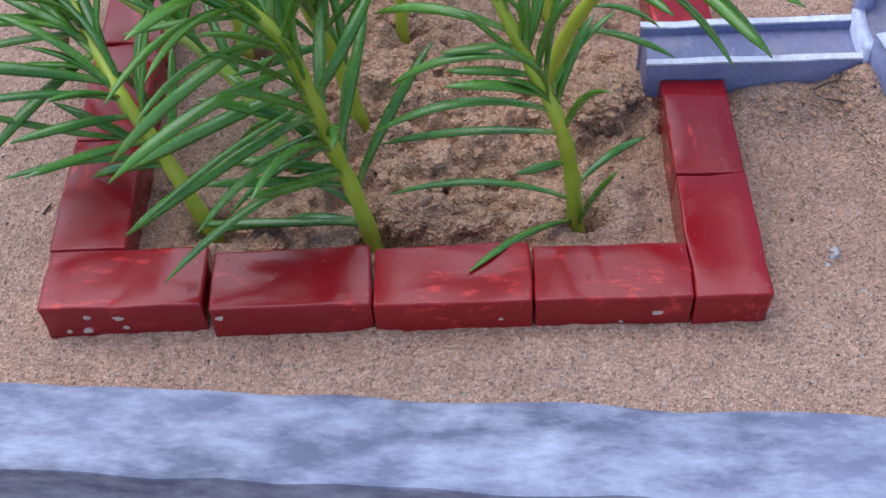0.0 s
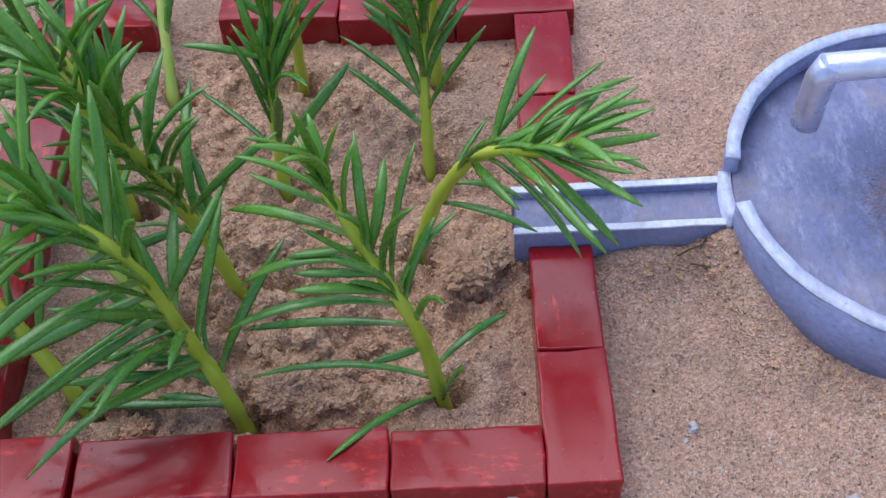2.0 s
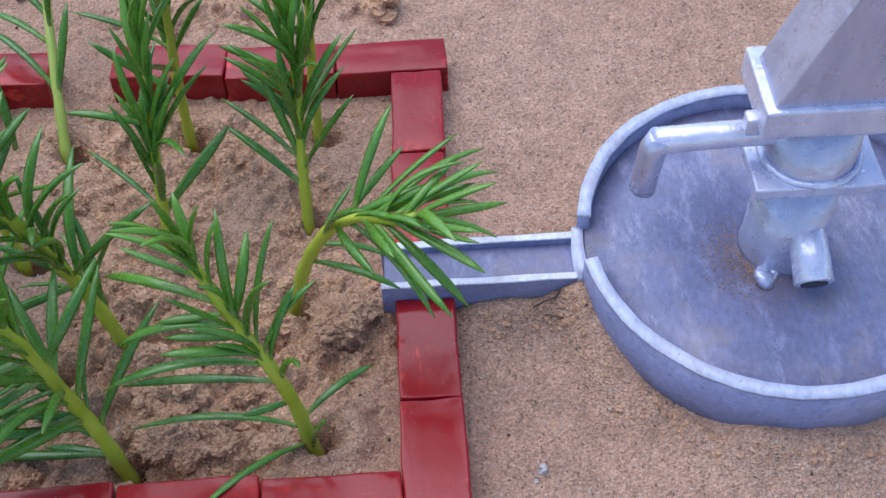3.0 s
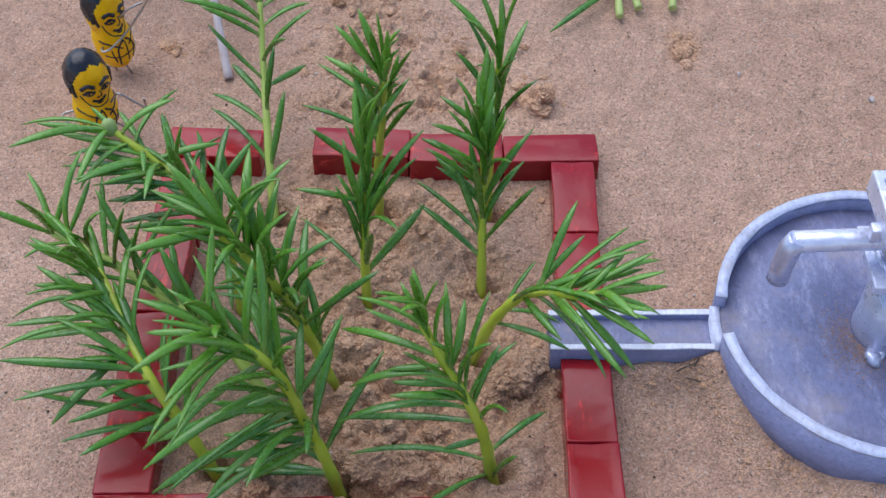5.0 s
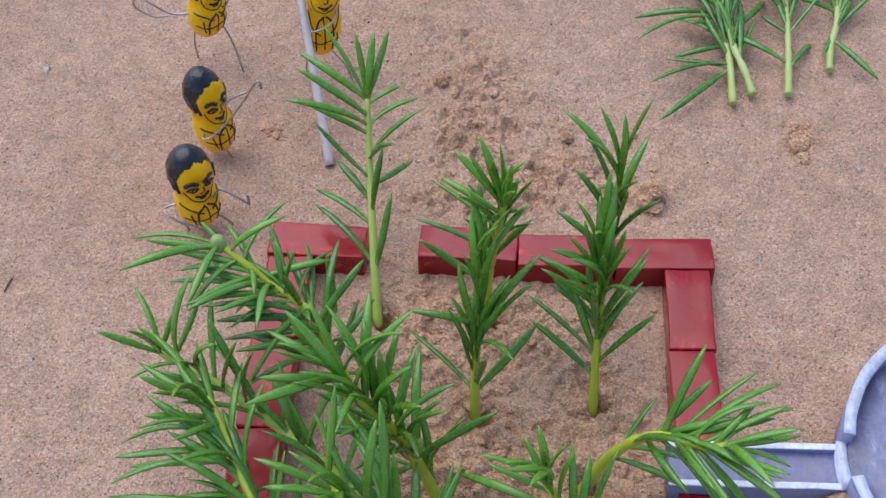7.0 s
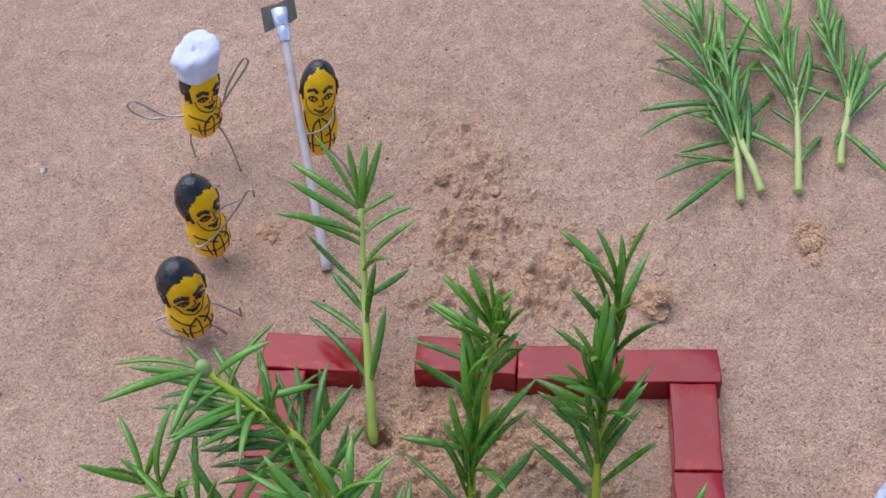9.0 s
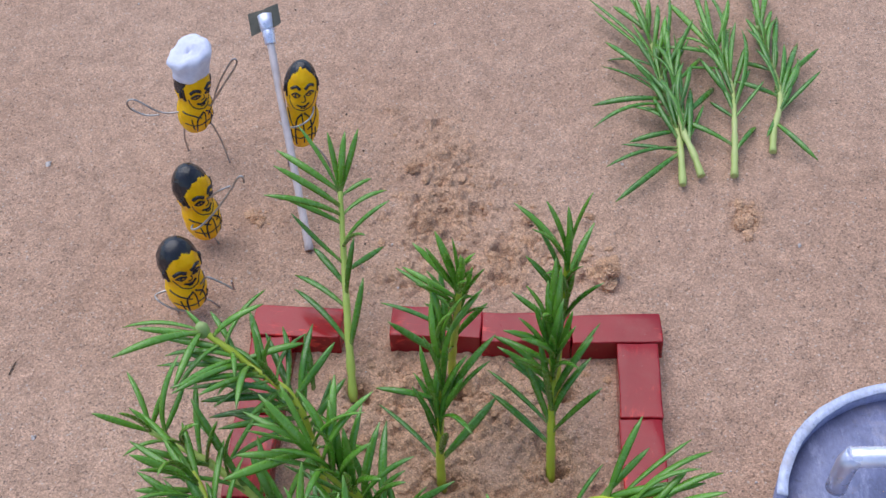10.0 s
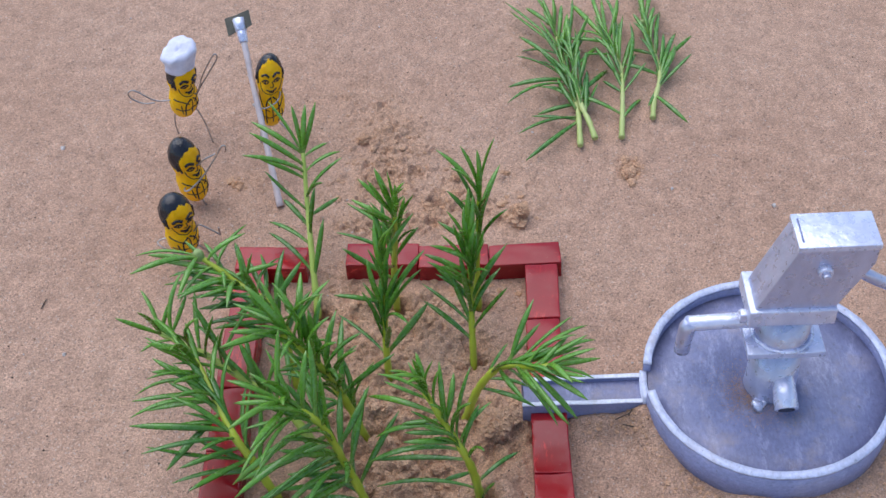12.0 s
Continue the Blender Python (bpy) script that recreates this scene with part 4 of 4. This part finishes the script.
sprig("purslane_plant", [(-2.10, 10.90, -0.30), (-2.00, 10.70, 2.00), (-1.75, 10.20, 4.30), (-1.60, 9.70, 6.00)],
      [(0.79, 151, 13, 2.01), (0.93, 161, 26, 1.64), (1, 149, 35, 1.73), (1, 143, 72, 1.9), (1, 157, 89, 2.05), (1, -33, 72, 1.94), (0.57, 164, 23, 2.18), (0.31, 171, 38, 2.29), (0.9, -43, 66, 2.01), (0.99, -180, 66, 1.91), (0.65, -21, 61, 1.7), (0.87, -146, 57, 2.04), (1, -70, 68, 2.03)] + tuft(28, 14, 0.45, 1.0, 90, 340, 35, 66, 2.4, 2.0, 1.0),
      0.140, 0.080, 9, "upright green purslane cutting near the back bricks", STEM, 0.228, False)
sprig("purslane_plant", [(0.78, 7.94, -0.30), (0.80, 8.60, 1.50), (0.85, 9.40, 2.90), (0.75, 10.00, 4.20)],
      [(0.77, 161, 18, 1.74), (0.84, -161, 51, 1.95), (0.39, 142, 12, 2.32), (0.26, 143, 29, 2.17), (0.65, 163, 38, 1.85), (0.55, 151, 24, 1.57), (0.77, -139, 64, 2.17), (0.8, -166, 74, 2.12), (0.82, 58, 72, 1.94), (0.77, -39, 75, 2.2), (0.58, 52, 24, 2.37), (0.96, -106, 69, 1.81), (0.7, -140, 58, 2.16), (0.59, 146, 28, 1.65), (0.67, -57, 67, 2.18)] + tuft(29, 16, 0.35, 1.0, 120, 300, 36, 66, 2.4, 1.9, 1.0),
      0.140, 0.080, 10, "bushy upright green purslane cutting in a small hole", STEM, 0.228, False)
sprig("purslane_plant", [(1.02, 10.80, -0.30), (1.05, 11.00, 2.00), (1.20, 11.30, 4.20), (1.30, 11.60, 5.40)],
      [(0.94, 148, 49, 2.17), (0.97, 146, 64, 1.92), (0.69, 164, 54, 2.02), (0.53, 163, 39, 1.73), (0.75, -126, 67, 1.95), (0.69, 29, 77, 1.94), (0.62, -49, 71, 2.09), (0.9, -172, 64, 2.02), (0.45, -124, 62, 2.11)] + tuft(31, 11, 0.4, 1.0, 90, 340, 45, 68, 2.5, 2.1, 1.2),
      0.140, 0.080, 11, "slim upright purslane cutting near the back bricks", STEM, 0.228, False)
sprig("purslane_plant", [(-5.12, 10.67, -0.30), (-5.25, 12.20, 1.10), (-5.40, 14.00, 2.40), (-5.50, 15.60, 3.80)],
      [(1, 161, 32, 2.27), (1, 138, 44, 2.36), (1, 72, 65, 1.92), (1, 59, 54, 2.07), (0.98, 40, -4, 1.1), (0.93, -176, 49, 2.44), (0.89, -163, 36, 2.6), (0.89, 32, 1, 1.56), (0.85, -180, 37, 1.93), (0.66, 154, 34, 2.17), (0.76, 16, 44, 2.05), (0.62, 44, -2, 1.56), (0.56, 132, 14, 1.56), (0.74, -54, 44, 2.21), (0.45, 144, 9, 2.08), (0.28, 136, 12, 2.51), (0.25, 71, 50, 2.26), (0.51, 58, 66, 2.06), (1, 109, 64, 1.93)],
      0.140, 0.080, 12, "tall pale purslane cutting by the gap in the bricks", STEM_YOUNG, 0.228, False)
sprig("purslane_cutting", [(5.57, 19.28, 0.20), (5.63, 21.38, 0.35), (5.45, 22.62, 0.45), (5.22, 24.45, 0.50), (4.99, 27.16, 0.50), (4.83, 27.93, 0.45)],
      [(0.78, 125, 1, 4.09), (0.75, 127, -3, 3.62), (0.57, 127, 1, 3.34), (0.48, 135, -5, 3.11), (0.91, 87, -5, 3.71), (0.62, 82, -3, 5.42), (0.67, 79, 2, 3.06), (0.48, -178, -5, 2.64), (0.44, -144, 4, 3.35), (0.2, -154, 1, 2.87), (0.17, -134, 3, 3.33), (0.18, 172, 1, 2.01), (0.31, 133, 4, 1.81), (0.29, -168, -7, 1.72), (0.94, 124, -3, 2.27), (0.6, 66, 4, 2.82), (0.68, 144, -7, 2.17)] + tuft(41, 20, 0.2, 0.95, 112, 120, 5, 35, 2.2, 1.9, 0.95),
      0.13, 0.06, 31, "cut green purslane sprig lying loose on the sand", STEM_CUT, 0.21, True, "loose cuttings")
sprig("purslane_cutting", [(6.24, 19.69, 0.20), (6.03, 20.57, 0.45), (5.77, 21.55, 0.60), (5.68, 23.11, 0.70), (5.64, 25.63, 0.60)],
      [(0.32, 90, -1, 5.41), (0.23, 84, -4, 2.84), (0.43, 54, -7, 3.03), (0.58, 111, -14, 2.39), (0.73, 59, -11, 2.97), (0.36, 100, 3, 2.24), (0.89, 61, 0, 1.76)] + tuft(42, 16, 0.25, 1.0, 95, 120, 10, 35, 2.2, 1.9, 0.95),
      0.13, 0.06, 32, "cut green purslane sprig lying loose on the sand", STEM_CUT, 0.21, False, "loose cuttings")
sprig("purslane_cutting", [(7.36, 19.68, 0.20), (7.61, 21.79, 0.35), (7.76, 23.59, 0.50), (7.66, 24.65, 0.60), (7.33, 25.81, 0.70)],
      [(0.23, 149, 6, 2.93), (0.76, 84, 1, 3.63), (0.52, 79, 4, 4.34), (0.19, 57, -2, 1.96), (0.45, 135, 4, 1.08), (0.82, 94, -2, 5.4), (1, 113, -3, 3.96), (0.98, 96, 0, 4.08), (0.97, 169, -2, 2.03), (0.85, -169, 4, 1.47), (0.99, 87, -8, 3.75), (1, 139, -5, 1.83)] + tuft(43, 14, 0.45, 1.0, 100, 120, 5, 35, 2.2, 1.9, 0.95),
      0.13, 0.06, 33, "cut green purslane sprig lying loose on the sand", STEM_CUT, 0.21, False, "loose cuttings")
sprig("purslane_cutting", [(8.83, 20.84, 0.20), (8.99, 21.83, 0.30), (9.44, 23.47, 0.45), (9.32, 25.66, 0.50), (9.15, 27.21, 0.50)],
      [(0.21, -63, 6, 2.18), (0.4, 72, 6, 3.6), (0.35, 66, 12, 2.3), (0.3, 60, 18, 1.3), (0.3, -114, -3, 1.45), (1, 93, 3, 3.65), (0.98, 85, -2, 4.03), (0.64, 80, 0, 3.5), (0.47, 68, 6, 2.15), (0.42, 155, 4, 1.65), (0.67, 99, -5, 2.07), (0.64, 140, -9, 1.39), (0.98, 76, -3, 2.89), (0.46, 74, 2, 1.66)] + tuft(44, 16, 0.3, 1.0, 92, 120, 5, 40, 2.1, 1.9, 0.95),
      0.13, 0.06, 34, "cut green purslane sprig lying loose on the sand", STEM_CUT, 0.21, True, "loose cuttings")


# ---- the little figures ----
def build_figure(x, y, z0, height, radius, lean, face, limbs, ink, crown=0.74, seed=1, hair=True):
    """A painted peanut with wire limbs, one mesh. Places in cm; lean: (x, y) drift of the top; face: azimuth of its front."""
    verts, faces, idx = [], [], []

    def add(vs, fs, m):
        k = len(verts)
        verts.extend(vs)
        faces.extend([tuple(i + k for i in f) for f in fs])
        idx.extend([m] * len(fs))

    def waist(t):
        belly = math.sqrt(max(1 - ((t - 0.27) / 0.30) ** 2, 0)) if t < 0.27 else 1.0
        crown_ = math.sqrt(max(1 - ((t - 0.71) / 0.29) ** 2, 0)) if t > 0.71 else 1.0
        pinch = 1 - 0.15 * math.exp(-((t - 0.50) / 0.09) ** 2)
        return belly * crown_ * pinch

    def skin(t, a, out=0.0):
        n = 1 + 0.035 * noise.noise(Vector((math.cos(a) * 2.5, math.sin(a) * 2.5, t * 7 + seed))) + 0.022 * math.cos(9 * a + 3 * t) * math.cos(24 * t + 2 * math.sin(3 * a))
        r = radius * waist(t) * n + out
        return Vector((x + lean[0] * t + r * math.cos(a), y + lean[1] * t + r * math.sin(a), z0 + height * t)) * CM

    rows, cols = 64, 72
    f0 = radians(face)
    grid = [[skin(0.002 + 0.996 * (i / rows), 2 * math.pi * k / cols) for k in range(cols)] for i in range(rows + 1)]
    flat = [v for row in grid for v in row]
    fs_y, fs_b = [], []
    for i in range(rows):
        t = (i + 0.5) / rows
        for k in range(cols):
            a = 2 * math.pi * (k + 0.5) / cols
            off = (a - f0 + math.pi) % (2 * math.pi) - math.pi
            line = crown + 0.05 * math.cos(2 * off) - 0.15 * min(1.0, max(0.0, (abs(off) - 0.85) / 0.5)) + 0.007 * math.sin(9 * a + seed)
            q = (i * cols + k, i * cols + (k + 1) % cols, (i + 1) * cols + (k + 1) % cols, (i + 1) * cols + k)
            (fs_b if hair and t > line else fs_y).append(q)
    k = len(verts)
    verts.extend(flat)
    for group, m in ((fs_y, 0), (fs_b, 1)):
        faces.extend(group)
        idx.extend([m] * len(group))
    faces.append(tuple(range(cols - 1, -1, -1)))
    faces.append(tuple(rows * cols + j for j in range(cols)))
    idx.extend([0, 1 if hair else 0])
    # brushed ink strokes on the shell: (azimuth from the front, height) pairs
    for stroke, r in ink:
        pts = smooth_line([Vector((a, t, 0)) for a, t in stroke], 5)
        vs, fs = tube([skin(p.y, f0 + radians(p.x), -0.003) for p in pts], r * CM, 6)
        add(vs, fs, 1)
    for limb, r in limbs:
        first = Vector(limb[0])
        t = (first.z - z0) / height
        root = first.lerp(Vector((x + lean[0] * t, y + lean[1] * t, first.z)), 0.55)
        pts = smooth_line([p * CM for p in (root, *(Vector(q) for q in limb))], 6)
        vs, fs = tube(pts, r * CM, 8)
        add(vs, fs, 2)
    return new("peanut_figure", link_mesh("peanut_figure", verts, faces, [YELLOW, BLACK, WIRE], True, idx))


def ink_strokes(wide=1.0, low=0.0):
    """Brushed lines of a figure: (azimuth from the front, height) points and a brush radius in cm."""
    out = []
    for k in (-1, 1):
        out.append((((8 * k, 0.700 + low), (24 * k, 0.735 + low), (42 * k, 0.705 + low)), 0.055 * wide))
        out.append((((9 * k, 0.640 + low), (24 * k, 0.668 + low), (40 * k, 0.638 + low)), 0.034 * wide))
        out.append((((10 * k, 0.635 + low), (24 * k, 0.615 + low), (38 * k, 0.636 + low)), 0.022 * wide))
        out.append((((22 * k, 0.640 + low), (26 * k, 0.640 + low)), 0.060 * wide))
        out.append((((50 * k, 0.62 + low), (46 * k, 0.54 + low), (30 * k, 0.47 + low), (0, 0.435 + low)), 0.022))
        out.append((((4 * k, 0.40 + low), (26 * k, 0.31 + low), (30 * k, 0.10)), 0.034))
        out.append((((78 * k, 0.42 + low), (40 * k, 0.36), (12 * k, 0.30)), 0.030))
        out.append((((66 * k, 0.76 + low), (64 * k, 0.68 + low), (62 * k, 0.60 + low)), 0.045 * wide))
        out.append((((74 * k, 0.72 + low), (73 * k, 0.64 + low)), 0.06 * wide))
    out += [(((4, 0.64 + low), (8, 0.575 + low), (0, 0.556 + low), (-6, 0.566 + low)), 0.024),
            (((-22, 0.525 + low), (-8, 0.505 + low), (8, 0.505 + low), (22, 0.53 + low)), 0.036 * wide),
            (((-10, 0.482 + low), (0, 0.475 + low), (10, 0.482 + low)), 0.026),
            (((-6, 0.40 + low), (0, 0.33), (2, 0.12)), 0.026), (((-70, 0.24), (-20, 0.20), (20, 0.22), (66, 0.18)), 0.026),
            (((-46, 0.30), (-40, 0.14)), 0.028), (((44, 0.28), (50, 0.14)), 0.028)]
    return out


figures = []
figures.append(build_figure(-10.54, 14.0, 0.40, 2.98, 0.64, (0.0, 0.0), -50, [
    (((-11.0, 14.0, 0.75), (-11.1, 14.0, 0.35), (-11.05, 13.95, -0.05)), 0.034), (((-10.4, 14.0, 0.8), (-10.0, 14.1, 0.45), (-9.75, 14.2, -0.02)), 0.034),
    (((-10.0, 13.8, 1.6), (-9.75, 13.7, 2.0), (-9.55, 13.65, 2.05), (-9.1, 13.7, 1.6), (-8.95, 13.7, 1.45), (-8.95, 13.7, 1.85)), 0.034),
    (((-11.4, 13.6, 1.35), (-11.3, 13.35, 1.35), (-10.9, 13.2, 1.15), (-10.55, 13.25, 0.95), (-10.4, 13.3, 0.75)), 0.034)], ink_strokes(1.25, 0.0), 0.86, 2.0))
figures.append(build_figure(-10.54, 17.05, 0.36, 3.15, 0.61, (-0.14, 0.05), -36, [
    (((-10.95, 17.0, 0.6), (-10.9, 17.0, 0.3), (-10.78, 17.25, -0.05)), 0.034), (((-10.5, 17.0, 0.6), (-10.35, 17.0, 0.3), (-10.24, 17.0, -0.05)), 0.034),
    (((-10.75, 16.32, 1.45), (-10.5, 16.3, 1.5), (-9.95, 16.5, 1.95), (-9.3, 16.7, 2.75), (-8.95, 16.75, 3.3), (-8.78, 16.75, 3.35), (-8.78, 16.75, 3.1)), 0.034),
    (((-10.1, 16.75, 2.4), (-9.7, 16.7, 2.75), (-9.25, 16.75, 2.95)), 0.034)], ink_strokes(1.25, -0.01), 0.85, 5.0))
figures.append(build_figure(-11.42, 21.2, 1.45, 2.95, 0.62, (0.34, 0.1), -44, [
    (((-11.8, 21.2, 1.6), (-12.0, 21.3, 0.9), (-12.1, 21.6, -0.05)), 0.034), (((-10.9, 21.2, 1.7), (-10.65, 21.1, 1.0), (-10.45, 20.9, -0.05)), 0.034),
    (((-11.9, 20.9, 2.45), (-12.5, 20.9, 2.50), (-13.2, 20.9, 3.05), (-13.5, 20.9, 2.95), (-13.45, 20.9, 2.65), (-13.0, 20.9, 2.35), (-12.5, 20.9, 2.35)), 0.034),
    (((-10.6, 21.0, 2.7), (-10.2, 21.0, 3.6), (-9.6, 21.0, 4.55), (-9.42, 21.0, 4.65), (-9.45, 21.0, 4.4), (-10.0, 21.0, 3.6), (-10.45, 21.0, 2.95)), 0.034)], ink_strokes(1.25, -0.02), 0.86, 7.0))
figures.append(build_figure(-7.64, 20.75, 1.08, 3.55, 0.58, (0.42, 0.1), -77, [
    (((-7.95, 20.75, 1.1), (-8.2, 20.75, 0.6), (-8.3, 20.7, -0.05)), 0.034), (((-7.35, 20.75, 1.1), (-6.95, 20.7, 0.5), (-6.75, 20.6, -0.05)), 0.034),
    (((-6.98, 20.5, 2.9), (-7.1, 20.1, 2.75), (-7.55, 19.95, 2.55), (-7.95, 19.95, 2.6), (-8.13, 20.1, 2.65), (-8.1, 20.28, 2.5)), 0.034)], ink_strokes(1.0, 0.09), 0.93, 9.0))
for ob, label in zip(figures, ("small painted peanut figure, yellow body and black crown, wire limbs", "small painted peanut figure with one raised wire arm", "small painted peanut figure with looped wire arms under a cloth cap", "small painted peanut figure that stands by the toy hoe")):
    tagged(ob, label, "toy figure", "peanut figures on the sand")


def build_cap():
    """A bunched scrap of white cloth on a figure's head."""
    cx, cy, z0 = -11.13, 21.28, 3.86
    bm = bmesh.new()
    rings = []
    prof = [(0.60, 0.0), (0.65, 0.10), (0.64, 0.24), (0.70, 0.50), (0.76, 0.80), (0.79, 1.0), (0.72, 1.15), (0.52, 1.20), (0.30, 1.10), (0.16, 1.16), (0.02, 0.98)]
    for i, (r, h) in enumerate(prof):
        ring = []
        for k in range(36):
            a = 2 * math.pi * k / 36
            fold = 1 + 0.09 * max(0.0, h - 0.2) * math.sin(3 * a + 2.5 * h) + 0.05 * max(0.0, h - 0.2) * math.sin(8 * a - 3 * h)
            tilt = 0.22 * math.cos(a - 0.6) * max(0.0, h - 0.5)
            ring.append(bm.verts.new(((cx + 0.12 * h + 0.95 * r * fold * math.cos(a)) * CM, (cy + 0.03 * h + 0.92 * r * fold * math.sin(a)) * CM, (z0 + 0.88 * h + tilt) * CM)))
        rings.append(ring)
    for p, q in zip(rings, rings[1:]):
        for k in range(36):
            k2 = (k + 1) % 36
            bm.faces.new((p[k], p[k2], q[k2], q[k]))
    bm.faces.new(rings[-1])
    bm.faces.new(list(reversed(rings[0])))
    wobble(bm, 0.0006, 220, 6)
    ob = part("cloth_cap", bm, CLOTH)
    tagged(ob, "bunched white cloth cap on a peanut figure", "cap")


build_cap()


def build_hoe():
    foot, head = Vector((-7.08, 16.6, 0.02)), Vector((-8.58, 22.75, 4.95))
    top = empty("toy_hoe", pose(foot.x * CM, foot.y * CM, foot.z * CM))
    along = (head - foot)
    line = [along * (t * CM) for t in (0.0, 0.03, 0.3, 0.6, 0.9)]
    part("handle", tube_bm(line, [0.0016, 0.0014, 0.0013, 0.0013, 0.0013], 12), HOE_WOOD, top, "thin grey-painted stick handle")
    part("socket", tube_bm([along * (0.89 * CM), along * (0.97 * CM)], [0.0019, 0.0022], 14), SILVER_BRIGHT, top, "silver socket")
    d = along.normalized()
    side = Vector((1, 0.15, 0.1)).normalized()
    side = (side - d * side.dot(d)).normalized()
    front = d.cross(side).normalized()
    tip = along * CM
    for name, a0, a1, tilt, mat in (("blade", -0.60, 0.0, 0.10, HOE_DARK), ("blade", 0.0, 0.52, -0.30, HOE_DARK)):
        bm = bmesh.new()
        corners = []
        for a, h in ((a0, -0.42), (a1, -0.32), (a1, 0.34), (a0, 0.36)):
            for w in (-0.02, 0.02):
                p = tip + (side * a + d * (h + 0.06 * a) + front * (w + tilt * abs(a) * 1.5)) * CM
                corners.append(bm.verts.new(p))
        for f in ((0, 2, 4, 6), (7, 5, 3, 1), (0, 1, 3, 2), (2, 3, 5, 4), (4, 5, 7, 6), (6, 7, 1, 0)):
            bm.faces.new([corners[i] for i in f])
        bmesh.ops.recalc_face_normals(bm, faces=bm.faces[:])
        part(name, bm, mat, top, "dark metal blade wing", False)
    cap = tube_bm([tip - d * 0.004, tip + d * 0.0015], [0.0024, 0.0028], 14)
    part("hub", cap, SILVER_BRIGHT, top, "bright silver hub")
    tagged(top, "toy hoe with a grey stick handle and dark blade", "hoe")


build_hoe()


# ---- litter on the sand ----
def pebble(x, y, size, seed):
    bm = bmesh.new()
    bmesh.ops.create_icosphere(bm, subdivisions=2, radius=size * CM)
    for v in bm.verts:
        v.co.z *= 0.6
    wobble(bm, size * CM * 0.9, 110 / size, seed)
    wobble(bm, size * CM * 0.5, 260 / size, seed + 1)
    ob = part("pebble", bm, STONE, None, "", True, pose(x * CM, y * CM, (at_sand(x, y) + size * 0.25) * CM))
    tagged(ob, "small pale pebble on the sand", "pebble", "pebbles on the sand")


for i, (x, y, s) in enumerate([(5.4, 1.34, 0.10), (5.25, 1.15, 0.05), (13.0, 15.4, 0.10), (-17.2, 21.0, 0.12), (-14.6, 9.2, 0.09), (7.9, -0.2, 0.12), (3.6, 20.6, 0.06), (9.1, 16.6, 0.07)]):
    pebble(x, y, s, i * 3.0)


def twig(points, r, seed):
    pts = [Vector(p) * CM for p in points]
    ob = part("twig", tube_bm(smooth_line(pts, 4), r * CM, 6), TWIG)
    tagged(ob, "tiny dry twig lying on the sand", "twig", "twigs on the sand")


for i, (x, y, ang, ln) in enumerate([(5.55, 4.72, 25, 0.55), (5.8, 4.65, -20, 0.4), (6.0, 4.8, 60, 0.3), (-9.0, 2.9, 70, 0.25), (-16.0, 11.5, 80, 0.5)]):
    d = Vector((math.cos(radians(ang)), math.sin(radians(ang)), 0))
    z = max(at_sand(x + d.x * ln * k, y + d.y * ln * k) for k in (0, 0.5, 1)) + 0.02
    twig([(x, y, z), (x + d.x * ln * 0.5, y + d.y * ln * 0.5, z + 0.02), (x + d.x * ln, y + d.y * ln, z)], 0.02, i)


def loose_leaf(x, y, az, el, ln):
    d = Vector((math.cos(radians(el)) * math.cos(radians(az)), math.cos(radians(el)) * math.sin(radians(az)), math.sin(radians(el))))
    vs, fs = leaf_mesh(Vector((0, 0, 0)), d, ln * CM, 0.22 * CM, 0.03, 0.03, 0.3)
    me = link_mesh("fallen_leaf", vs, fs, LEAF)
    me.attributes.new("along", "FLOAT", "POINT").data.foreach_set("value", [(i // 6) / 8 for i in range(len(vs))])
    ob = new("fallen_leaf", me)
    ob.location = (x * CM, y * CM, (at_sand(x, y) - 0.05) * CM)
    tagged(ob, "single green leaf stuck upright in the sand", "leaf")


loose_leaf(-6.32, 10.9, 100, 62, 1.9)
